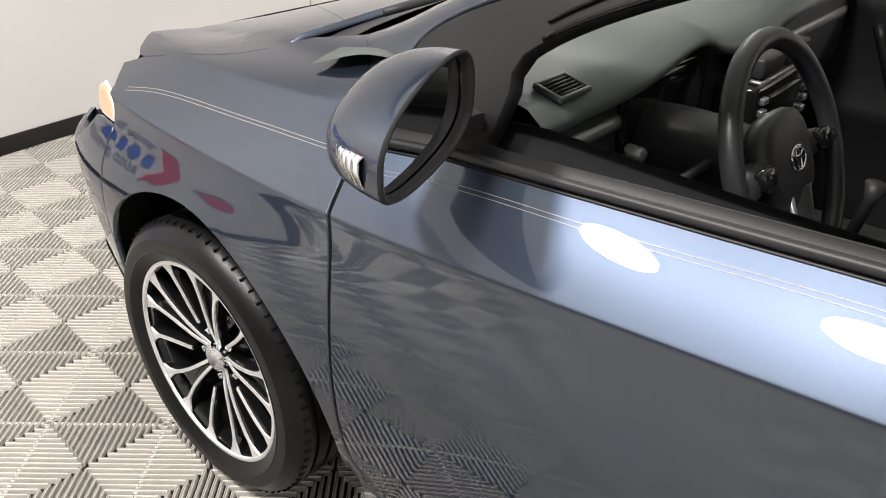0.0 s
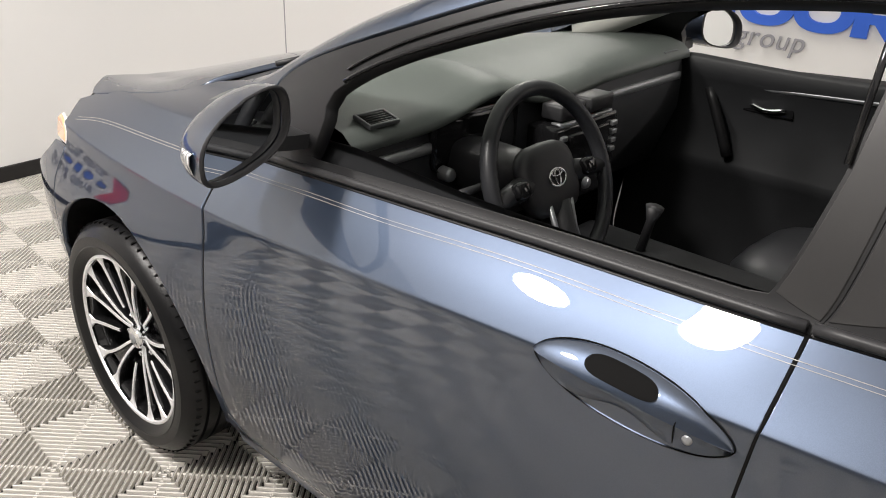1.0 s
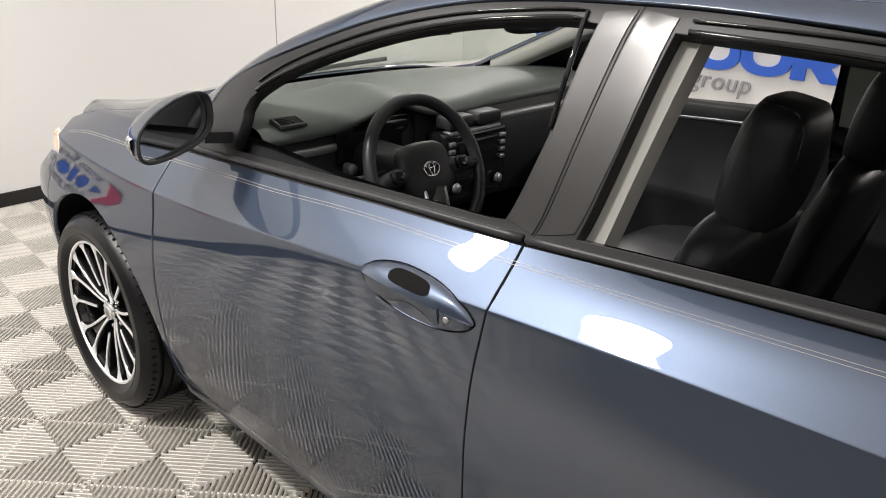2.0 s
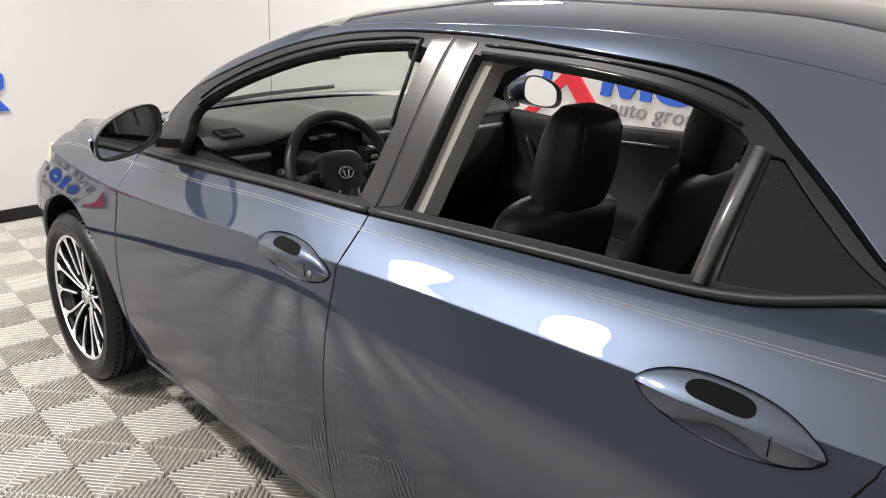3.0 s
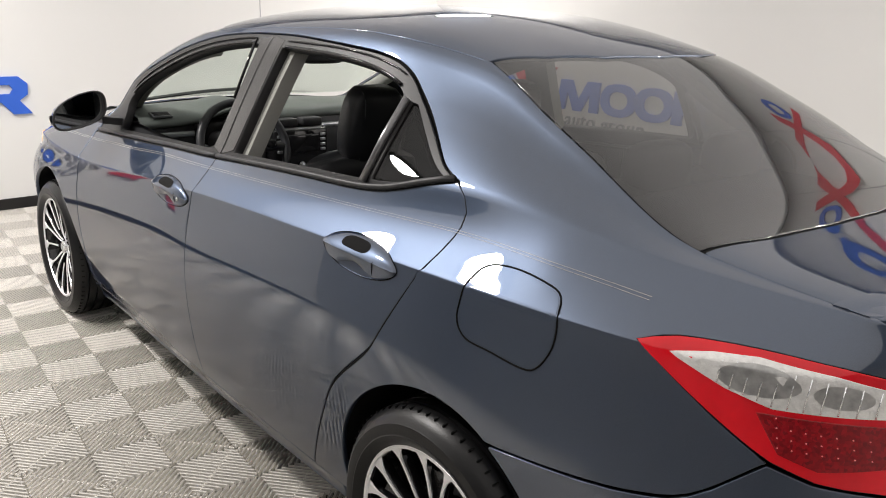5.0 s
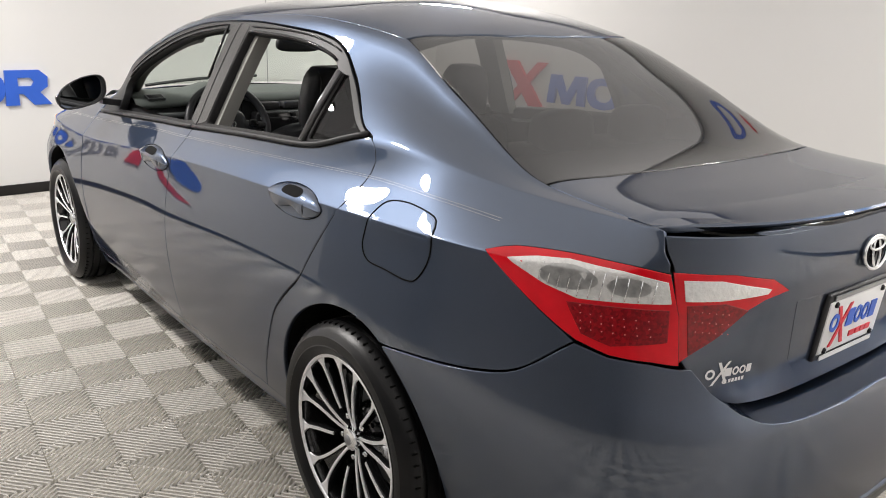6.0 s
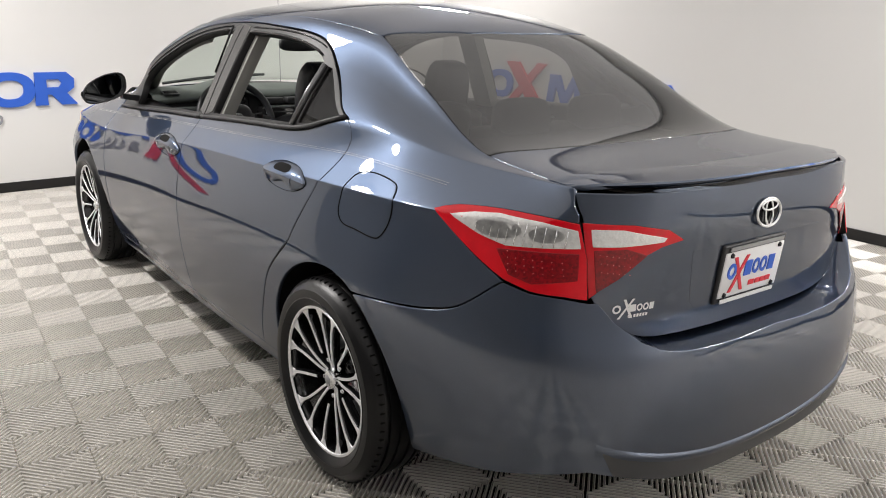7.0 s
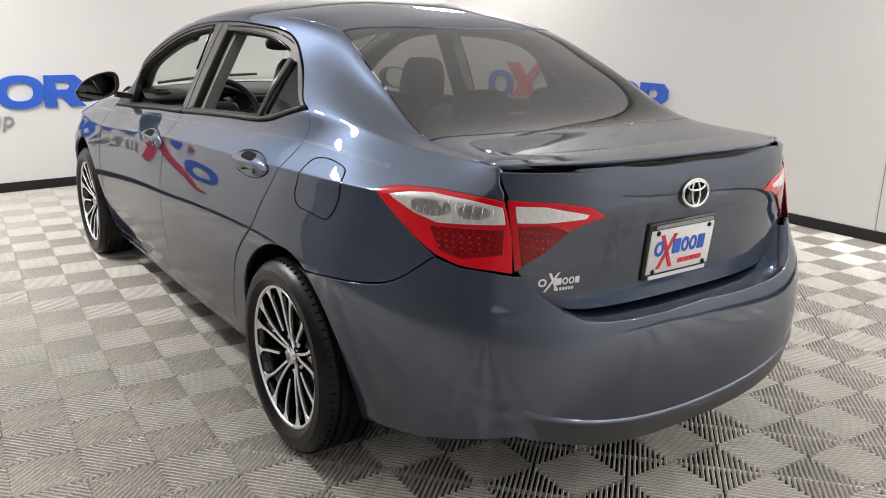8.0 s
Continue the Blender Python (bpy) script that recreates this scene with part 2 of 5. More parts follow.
def natural(*pairs):
    """A line with continuous curvature through (x, value) pairs."""
    q = sorted(pairs)
    xs, ys = np.array([a for a, _ in q], float), np.array([b for _, b in q], float)
    n = len(xs)
    h = np.diff(xs)
    A, r = np.eye(n), np.zeros(n)
    for i in range(1, n - 1):
        A[i, i - 1:i + 2] = h[i - 1], 2 * (h[i - 1] + h[i]), h[i]
        r[i] = 6 * ((ys[i + 1] - ys[i]) / h[i] - (ys[i] - ys[i - 1]) / h[i - 1])
    m = np.linalg.solve(A, r)

    def f(x):
        x = np.clip(np.asarray(x, float), xs[0], xs[-1])
        i = np.clip(np.searchsorted(xs, x) - 1, 0, n - 2)
        a, b = xs[i + 1] - x, x - xs[i]
        return (m[i] * a ** 3 + m[i + 1] * b ** 3) / (6 * h[i]) + (ys[i] / h[i] - m[i] * h[i] / 6) * a + (ys[i + 1] / h[i] - m[i + 1] * h[i] / 6) * b
    return f


def curve(*pairs):
    return pchip([p[0] for p in pairs], [p[1] for p in pairs])


def eased(*pairs, width=.045):
    """A line near (x, value) pairs, rounded over a short length."""
    f = curve(*pairs)
    xs = np.arange(-2.35, 2.36, .02)
    d = np.arange(-3, 3.01, .25) * width
    w = np.exp(-.5 * (d / width) ** 2)
    ys = (f(xs[:, None] + d) * w).sum(1) / w.sum()
    return natural(*zip(xs, ys))


Y_MAX = natural((2.3, .53), (2.1, .68), (1.8, .812), (1.35, .866), (.9, .858), (0, .862), (-.9, .850), (-2.3, .842))
Z_CREASE = natural((2.3, .74), (1.8, .79), (.95, .795), (.12, .848), (-.89, .882), (-1.73, .900), (-2.3, .91))
Y_CREASE = natural((2.3, .47), (2.1, .61), (1.8, .745), (1.35, .818), (.9, .832), (.45, .832), (0, .829), (-.45, .8085), (-.9, .793), (-1.3, .775), (-2.3, .760))
Y_BELT = natural((2.3, .36), (1.9, .56), (1.4, .70), (.73, .722), (-.17, .735), (-.9, .705), (-1.25, .678), (-1.5, .648), (-1.73, .610), (-2.0, .578), (-2.3, .53))
Z_BELT = eased((2.3, .80), (1.9, .86), (1.4, .895), (.73, .925), (-.17, .965), (-.9, 1.018), (-1.25, 1.045), (-1.73, 1.005), (-2.3, .985))
Y_RAIL = eased((2.3, .30), (1.4, .55), (1.12, .60), (.73, .640), (.3, .595), (-.24, .568), (-.75, .545), (-1.08, .495), (-1.4, .525), (-1.73, .556), (-2.0, .560), (-2.3, .53))
Z_RAIL = eased((2.3, .80), (1.8, .848), (1.4, .924), (1.12, .966), (.9, 1.060), (.73, 1.140), (.5, 1.228), (.3, 1.283), (0, 1.315), (-.24, 1.326), (-.6, 1.338), (-1.08, 1.285), (-1.4, 1.165), (-1.73, 1.018), (-2.0, 1.0), (-2.3, .99))
Z_TOP = eased((2.3, .80), (2.1, .785), (1.95, .808), (1.8, .854), (1.4, .955), (1.15, 1.005), (.9, 1.130), (.6, 1.258), (.3, 1.368), (.1, 1.408), (-.3, 1.430), (-.7, 1.420), (-1.12, 1.352), (-1.4, 1.22), (-1.78, 1.035), (-2.05, 1.015), (-2.3, 1.0))
TAIL = curve((.15, 1.20), (.30, 1.26), (.45, 1.275), (.60, 1.258), (.70, 1.222), (.78, 1.207), (.90, 1.20), (1.0, 1.17), (1.5, 1.16))
SHOULDER = curve((2.3, 0), (1.2, 0), (.9, -.0045), (.1, -.0045), (-.1, -.001), (-.25, .006), (-.4, .010), (-.65, .012), (-.9, .0135), (-1.25, .015), (-1.42, .007), (-1.55, -.002), (-1.7, -.001), (-2.3, 0))
K = 21
TAIL_LID = curve((.5, 1.160), (.60, 1.166), (.70, 1.176), (.80, 1.186), (.90, 1.197), (1.05, 1.185))


def tail_taper(x, z):
    """How far the plan narrows towards the tail."""
    u = np.clip((-1.0 - x) / TAIL(z), 0, 1)
    return np.maximum(1 - u ** 4, 0) ** .25


def section(x):
    """Control points (n, K, 2) of the half section at x, before the tail's taper."""
    ym, zc, yc, yb, zb, yr, zr, zt = (f(x) for f in (Y_MAX, Z_CREASE, Y_CREASE, Y_BELT, Z_BELT, Y_RAIL, Z_RAIL, Z_TOP))
    o = 0 * x
    tip = 1 / np.maximum(tail_taper(x, 1.0), .4)
    yb, yr = yb * tip, yr * tip
    k = np.clip((zr - zb) / .15, .06, 1)
    dy = SHOULDER(x)
    q = np.clip((-.1 - x) / .5, 0, 1) * np.clip((x + 1.5) / .3, 0, 1)
    lo = .022 * q * q * (3 - 2 * q)
    pts = [(ym - .13, .13 + o), (ym - .075, .19 + o), (ym - .03, .33 + o), (ym, .52 + o), (ym, .66 + lo), (yc + .008, zc - .05 + lo),
           (yc + .0012, zc - .0035), (yc, zc), (yc - .002, zc + .0025), (.66 * yc + .34 * yb - dy, .66 * zc + .34 * zb), (.33 * yc + .67 * yb - dy, .33 * zc + .67 * zb), (yb, zb), (yb - .008 * k, zb + .016 * k),
           (.6 * yb + .4 * yr + .006 * k, .6 * zb + .4 * zr), (yr + .022 * k, zr - .05 * k), (yr, zr),
           (yr - .05, zr + .45 * (zt - zr)), (yr * .55, zr + .86 * (zt - zr)), (yr * .25, zt), (o, zt), (-yr * .25, zt)]
    return np.moveaxis(np.array([[a, b] for a, b in pts]), -1, 0)


def spline(P, s):
    i = np.clip(s.astype(int), 0, K - 4)
    t = (s - i)[:, None]
    r = np.arange(len(s))
    a, b, c, d = P[r, i], P[r, i + 1], P[r, i + 2], P[r, i + 3]
    return ((1 - t) ** 3 * a + (3 * t ** 3 - 6 * t ** 2 + 4) * b + (-3 * t ** 3 + 3 * t ** 2 + 3 * t + 1) * c + t ** 3 * d) / 6


def search(P, v, axis, lo, hi):
    a, b = np.full(len(v), float(lo)), np.full(len(v), float(hi))
    sign = 1 if axis == 1 else -1
    for _ in range(30):
        m = (a + b) / 2
        up = sign * (spline(P, m)[:, axis] - v) < 0
        a, b = np.where(up, m, a), np.where(up, b, m)
    return spline(P, (a + b) / 2)


def side_y(x, z):
    """Half width of the body at length x and height z."""
    x, z = np.asarray(x, float), np.asarray(z, float)
    return search(section(x), z, 1, 0, 16.5)[:, 0] * tail_taper(x, z)


def top_z(x, y):
    """Height of the body's upper skin at (x, y)."""
    x = np.asarray(x, float)
    y = np.abs(np.asarray(y, float)) / np.maximum(tail_taper(x, 1.0), .4)
    return search(section(x), y, 0, 8., K - 3.)[:, 1]


CENTRE = -1.2


def wrap_r(a, z, lid=False):
    """Distance of the tail's skin from its upright axis: a is the angle from straight astern, towards the left."""
    a, z = np.asarray(a, float), np.asarray(z, float)
    lo, hi = np.full(a.shape, .1), np.full(a.shape, 1.3)
    base_w = .838 - .10 * np.clip((z - .62) / .30, 0, 1) ** 1.5
    for _ in range(26):
        m = (lo + hi) / 2
        x = CENTRE - m * np.cos(a)
        if lid:
            w = base_w * np.maximum(1 - np.clip((-1.0 - x) / TAIL_LID(z), 0, 1) ** 4, 0) ** .25
            inside = (np.abs(m * np.sin(a)) < w) & (m * np.cos(a) < TAIL_LID(z) - .2)
        else:
            inside = (np.abs(m * np.sin(a)) < side_y(x, z)) & (m * np.cos(a) < TAIL(z) - .2)
        lo, hi = np.where(inside, m, lo), np.where(inside, hi, m)
    return lo


def chart_side(sg):
    return lambda a, b: np.stack([a, sg * side_y(a, b), b], -1)


BAND = .055


def chart_skin(sg):
    """Length along the car and place along the section: even over sides, pillars and roof edge."""
    def f(a, b):
        p = spline(section(a), b / BAND)
        return np.stack([a, sg * p[:, 0] * tail_taper(a, p[:, 1]), p[:, 1]], -1)
    return f


def skin_at(x, v, axis):
    """The skin chart's point at length x and height (axis 1) or half width (axis 0) v."""
    P = section(np.array([float(x)]))
    a, b = (0.0, 16.5) if axis == 1 else (8.0, K - 3.0)
    sign = 1 if axis == 1 else -1
    if axis == 0:
        v = v / max(float(tail_taper(np.array([float(x)]), 1.0)[0]), .4)
    for _ in range(32):
        m = (a + b) / 2
        if sign * (float(spline(P, np.array([m]))[0, axis]) - v) < 0:
            a = m
        else:
            b = m
    return (float(x), (a + b) / 2 * BAND)


def by_z(pts):
    return [skin_at(x, z, 1) for x, z in pts]


def by_y(pts):
    return [skin_at(x, y, 0) for x, y in pts]


def chart_top(a, b):
    return np.stack([a, b, top_z(a, b)], -1)


def chart_wrap(a, b):
    r = wrap_r(a, b)
    return np.stack([CENTRE - r * np.cos(a), r * np.sin(a), b], -1)


def chart_lid(a, b):
    r = wrap_r(a, b, True)
    return np.stack([CENTRE - r * np.cos(a), r * np.sin(a), b], -1)


def resample(loop, step):
    out = []
    n = len(loop)
    for i in range(n):
        p, q = np.array(loop[i], float), np.array(loop[(i + 1) % n], float)
        m = max(1, int(math.ceil(np.linalg.norm(q - p) / step)))
        out += [p + (q - p) * k / m for k in range(m)]
    return out


def shrink(loop, d):
    """Move a closed 2D line inwards by d."""
    P = np.array(loop, float)
    keep = np.linalg.norm(P - np.roll(P, 1, 0), axis=1) > 1e-5
    P = P[keep]
    area = np.sum(P[:, 0] * np.roll(P[:, 1], -1) - np.roll(P[:, 0], -1) * P[:, 1])
    if area < 0:
        P = P[::-1]
    e = np.roll(P, -1, 0) - P
    e /= np.linalg.norm(e, axis=1)[:, None]
    nrm = np.stack([-e[:, 1], e[:, 0]], 1)
    v = nrm + np.roll(nrm, 1, 0)
    v /= np.maximum(np.linalg.norm(v, axis=1), .3)[:, None]
    dot = np.maximum((v * nrm).sum(1), .5)
    return P + v * (d / dot)[:, None]


def inside_loop(P, loop):
    """Which 2D points lie inside a closed line."""
    L = np.asarray(loop, float)
    M = np.roll(L, -1, 0)
    x, y = P[:, :1], P[:, 1:]
    cross = (L[:, 1] > y) != (M[:, 1] > y)
    with np.errstate(divide="ignore", invalid="ignore"):
        xi = (M[:, 0] - L[:, 0]) * (y - L[:, 1]) / (M[:, 1] - L[:, 1]) + L[:, 0]
    return (cross & (x < xi)).sum(1) % 2 == 1


def panel(name, chart, loop, mat, parent, label="", gap=0.0025, depth=0.014, cell=0.03, holes=(), lift=0.0, flip=False, edge=0.0022, scale_a=1.0):
    """A skin panel: the closed line in the chart's plane, filled with a fine mesh laid on the body, with rounded, turned-in edges.
    scale_a: metres per unit of the chart's first coordinate."""
    sc = np.array([scale_a, 1.0])
    loops = [shrink(np.array(resample(np.array(loop, float) * sc, cell * .7)), gap)]
    for h in holes:
        loops.append(shrink(np.array(resample(np.array(h, float) * sc, cell * .7)), -gap)[::-1])
    verts, edges = [], []
    for lp in loops:
        b = len(verts)
        verts += [Vector((float(p[0]), float(p[1]))) for p in lp]
        edges += [(b + i, b + (i + 1) % len(lp)) for i in range(len(lp))]
    P = loops[0]
    lo, hi = P.min(0), P.max(0)
    A = np.concatenate(loops)
    gx, gz = np.meshgrid(np.arange(math.floor(lo[0] / cell) * cell, hi[0], cell), np.arange(math.floor(lo[1] / cell) * cell, hi[1], cell))
    G = np.stack([gx.ravel(), gz.ravel()], 1)
    near = np.array([np.min(np.abs(A - g).max(1)) if len(A) else 1 for g in G]) if len(G) else np.zeros(0)
    G = G[near > cell * .35]
    verts += [Vector((float(p[0]), float(p[1]))) for p in G]
    co, _, faces, *_ = geometry.delaunay_2d_cdt(verts, edges, [], 2, 1e-6)
    C = np.array([(v.x, v.y) for v in co]) / sc
    def at(c):
        return chart(c[:, 0], c[:, 1])
    ea, eb = np.array([.004 / scale_a, 0]), np.array([0, .004])
    X = at(C)
    N = np.cross(at(C + ea) - at(C - ea), at(C + eb) - at(C - eb))
    N /= np.maximum(np.linalg.norm(N, axis=1), 1e-9)[:, None]
    if flip:
        N = -N
    X = X + N * lift
    mid = np.array([C[list(f)].mean(0) for f in faces]) * sc
    keep = np.zeros(len(mid), bool)
    for lp in loops:
        keep ^= inside_loop(mid, lp)
    tris = [tuple(f) for f, k in zip(faces, keep) if k]
    out_tris = []
    for f in tris:
        p = X[list(f[:3])]
        nn = np.cross(p[1] - p[0], p[2] - p[0])
        out_tris.append(f if nn @ N[f[0]] > 0 else tuple(reversed(f)))
    count = {}
    for f in out_tris:
        for i in range(len(f)):
            count[(f[i], f[(i + 1) % len(f)])] = 1
    rim = [(a, b) for a, b in count if (b, a) not in count]
    V, NV, F = [tuple(p) for p in X], [tuple(n) for n in N], list(out_tris)
    ring1, ring2 = {}, {}
    outv = {}
    for a, b in rim:
        e = X[b] - X[a]
        o = np.cross(e, N[a])
        o /= max(np.linalg.norm(o), 1e-9)
        for k in (a, b):
            outv[k] = outv.get(k, 0) + o
    for k, o in outv.items():
        o = o / max(np.linalg.norm(o), 1e-9)
        ring1[k] = len(V)
        V.append(tuple(X[k] + o * edge * .6 - N[k] * edge))
        NV.append(tuple((N[k] + 1.6 * o) / np.linalg.norm(N[k] + 1.6 * o)))
        ring2[k] = len(V)
        V.append(tuple(X[k] + o * edge * .6 - N[k] * depth))
        NV.append(tuple(o))
    for a, b in rim:
        F.append((b, a, ring1[a], ring1[b]))
        F.append((ring1[b], ring1[a], ring2[a], ring2[b]))
    me = bpy.data.meshes.new(name)
    me.from_pydata(V, [], F)
    me.polygons.foreach_set("use_smooth", [True] * len(me.polygons))
    me.normals_split_custom_set_from_vertices(NV)
    return link_mesh(name, me, mat, parent, label)


def thing(name, label, category, loc=(0, 0, 0), group="", kind=""):
    ob = new(name)
    ob.location = loc
    return tagged(ob, label, category, group, kind)

# ---- the car ----
car = thing("car", "slate blue-grey sedan with lowered side windows on a tiled floor", "car")

BELT = curve((.957, .893), (.76, .902), (.43, .921), (.16, .938), (-.168, .955), (-.42, .971), (-.684, .985), (-.892, .994), (-.977, 1.003), (-1.15, 1.047), (-1.215, 1.062))
FSEAM = catmull([(.957, .893), (.944, .862), (.940, .811), (.927, .737), (.923, .633), (.933, .495), (.942, .372), (.937, .29), (.905, .238)])
BSEAM = catmull([(-.176, .955), (-.173, .876), (-.170, .836), (-.166, .749), (-.169, .649), (-.170, .542), (-.162, .42), (-.150, .324), (-.138, .238)])
RSEAM = catmull([(-1.215, 1.062), (-1.247, 1.038), (-1.266, 1.008), (-1.267, .98), (-1.248, .929), (-1.205, .848), (-1.157, .752), (-1.127, .692), (-1.092, .655), (-1.033, .60), (-.985, .545), (-.922, .43), (-.87, .335), (-.815, .238)])
FRAME_LINE = catmull([(.957, .893), (.952, .96), (.935, 1.02), (.832, 1.082), (.609, 1.165), (.367, 1.250), (.15, 1.300), (-.046, 1.321), (-.24, 1.327), (-.38, 1.326), (-.52, 1.319),
                      (-.642, 1.311), (-.75, 1.302), (-.837, 1.284), (-.90, 1.252), (-.959, 1.208), (-1.076, 1.129), (-1.15, 1.083), (-1.215, 1.062)])
SPLIT = min(range(len(FRAME_LINE)), key=lambda i: abs(FRAME_LINE[i][0] + .24) + (1 if FRAME_LINE[i][1] < 1.2 else 0))


def along(f, a, b, step=.03, up=0.0):
    n = max(2, int(abs(b - a) / step))
    return [(a + (b - a) * k / n, float(f(a + (b - a) * k / n)) + up) for k in range(n + 1)]


def arc(cx, cz, r, a0, a1, n=28):
    return [(cx + r * math.cos(radians(a0 + (a1 - a0) * k / n)), cz + r * math.sin(radians(a0 + (a1 - a0) * k / n))) for k in range(n + 1)]


HOLE_F = [(.742, .931)] + catmull([(.722, 1.0), (.714, 1.048), (.577, 1.125), (.335, 1.214), (.127, 1.266), (-.067, 1.292), (-.165, 1.296)])[:-1] \
    + [(-.168, 1.294), (-.150, 1.124), (-.118, .982)] + along(BELT, -.118, .742, up=.026)[1:-1]
HOLE_R = catmull([(-.306, 1.292), (-.399, 1.290), (-.535, 1.286), (-.656, 1.278), (-.764, 1.264), (-.85, 1.240), (-.895, 1.218)])[:-1] + [(-.898, 1.212), (-.893, 1.023)] \
    + along(BELT, -.88, -.262, up=.026)
HOLE_Q = [(-.935, 1.197), (-.955, 1.195), (-1.05, 1.125), (-1.165, 1.066), (-1.16, 1.062), (-1.05, 1.035), (-.955, 1.024), (-.935, 1.024)]
R_ARCH, F_ARCH = (-1.35, .31, .356), (1.345, .315, .370)
SIDES = ((1, "left"), (-1, "right"))


def lid_edge(x):
    return .553 + .012 * min(1, max(0, (-1.735 - x) / .25))


PILLAR_SEAM = [(1.02, .662), (1.055, .632), (1.09, .598), (1.125, .561)]
HOOD_EDGE = [(1.70, .676), (1.62, .677), (1.535, .673), (1.47, .660), (1.414, .637), (1.376, .601), (1.338, .565)]
GLASS_EDGE = [(-1.725, .553), (-1.60, .543), (-1.477, .53), (-1.38, .5185), (-1.28, .505), (-1.18, .487), (-1.085, .468)]


def ditch_y(x):
    k = min(1, max(0, (x - .12) / .3))
    return float(Y_RAIL(x)) - .024 - .034 * k * k * (3 - 2 * k)


def quarter_loop():
    lower = by_z([(.964, .886)]) + [(x, b + .0045) for x, b in by_z(FRAME_LINE[3:])] + by_z(RSEAM[1:])
    lower += by_z([(-.955, .238)] + arc(*R_ARCH[:2], R_ARCH[2], -12, 115, 30))
    bump = catmull([(-1.513, .632), (-1.70, .654), (-1.80, .670), (-1.886, .697), (-1.972, .772)])
    tail = catmull([(-1.972, .775), (-1.874, .827), (-1.80, .868), (-1.740, .904)])[1:] + catmull([(-1.740, .905), (-1.798, .922), (-1.915, .930), (-2.025, .926), (-2.085, .918)])[1:]
    up = by_z([(-2.083, .935), (-2.068, .958)]) + by_y([(x, lid_edge(x) + .001) for x in (-2.04, -2.0, -1.95, -1.90, -1.85, -1.80, -1.735)])
    roof = by_y(GLASS_EDGE + [(x, ditch_y(x)) for x in np.arange(-1.05, 1.08, .06)])
    return lower + by_z(bump[1:] + tail) + up + roof + by_y(PILLAR_SEAM[::-1])


def build_side(sg):
    ch = chart_side(sg)
    fl = sg > 0
    kw = dict(flip=fl)
    door_loop = along(BELT, .957, -.176) + BSEAM[1:] + [(x, .238) for x in np.arange(-.10, .9, .05)] + FSEAM[::-1][:-1]
    skin = chart_skin(sg)
    door_f = panel("front_door", skin, by_z(door_loop), M_PAINT, car, "front door skin in slate blue-grey metallic paint", cell=.018, gap=.003, **kw)
    rear_loop = along(BELT, -.176, -1.215) + RSEAM[1:] + [(x, .238) for x in np.arange(-.78, -.14, .05)] + BSEAM[::-1][:-1]
    door_r = panel("rear_door", skin, by_z(rear_loop), M_PAINT, car, "rear door skin in slate blue-grey metallic paint", cell=.018, gap=.003, **kw)
    fk = dict(depth=.03, cell=.022, lift=-.003, gap=.0012, **kw)
    panel("window_frame", skin, by_z(FRAME_LINE[:SPLIT + 1] + along(BELT, -.176, .957)[:-1]), M_SATIN, door_f, "satin black window frame", holes=[by_z(HOLE_F)], **fk)
    panel("window_frame", skin, by_z(FRAME_LINE[SPLIT:] + along(BELT, -1.215, -.176)), M_SATIN, door_r, "satin black window frame", holes=[by_z(HOLE_R), by_z(HOLE_Q)], **fk)
    panel("quarter_glass", skin, by_z(HOLE_Q), M_TINT, door_r, "small tinted quarter glass", gap=.001, depth=.004, lift=-.008, cell=.02, **kw)
    panel("pillar_cover", skin, by_z([(-.182, .972), (-.124, .985), (-.155, 1.124), (-.174, 1.314), (-.234, 1.322), (-.205, 1.124)]), M_PILLAR, door_f, "satin grey pillar cover", gap=.002, depth=.004, lift=-.0005, cell=.03, **kw)
    panel("pillar_cover", skin, by_z([(-.188, .974), (-.212, 1.124), (-.243, 1.322), (-.306, 1.315), (-.283, 1.124), (-.258, .992)]), M_PILLAR, door_r, "satin grey pillar cover", gap=.002, depth=.004, lift=-.0005, cell=.03, **kw)
    # added dark backing that blocks the view through the frame gap
    edge_line = by_z(FRAME_LINE[4:-3])
    panel("rail_backing", skin, [(x, b + .03) for x, b in edge_line] + [(x, b - .022) for x, b in reversed(edge_line)], M_DARK, car, "black backing added behind the door frame to close the see-through gap", depth=.002, cell=.04, lift=-.014, **kw)
    panel("quarter_panel", skin, quarter_loop(), M_PAINT, car, "rear quarter panel and roof pillar in slate paint", cell=.024, gap=.0015, **kw)
    fender = by_z([(.964, .884)] + [(x + .005, z) for x, z in FSEAM[1:]] + [(.99, .238)] + arc(*F_ARCH[:2], F_ARCH[2], 192, 22, 40)
                  + [(1.66, .66), (1.645, .745), (1.66, .785), (1.70, .806)]) + by_y([(1.765, .690)] + HOOD_EDGE + [(1.28, .556), (1.20, .553)] + PILLAR_SEAM[::-1])
    panel("front_fender", skin, fender, M_PAINT, car, "front fender in slate paint", cell=.026, **kw)
    bumper = arc(*F_ARCH[:2], F_ARCH[2], 21, -12, 10) + [(1.75, .2), (2.2, .2), (2.27, .4), (2.25, .58), (1.95, .61), (1.80, .70), (1.76, .735), (1.65, .740), (1.665, .66)]
    panel("front_bumper", ch, bumper, M_PAINT, car, "front bumper side in slate paint", cell=.03, **kw)
    panel("headlight", ch, [(1.652, .747), (1.73, .744), (1.760, .752), (1.768, .785), (1.755, .804), (1.70, .803), (1.664, .783)], M_CLEAR, car, "clear headlamp with an amber corner reflector", gap=.002, cell=.03, **kw)
    panel("amber_reflector", ch, [(1.658, .752), (1.73, .749), (1.755, .757), (1.762, .783), (1.750, .799), (1.705, .797), (1.670, .780)], M_AMBER, car, "amber corner reflector", gap=.001, cell=.02, lift=.002, **kw)
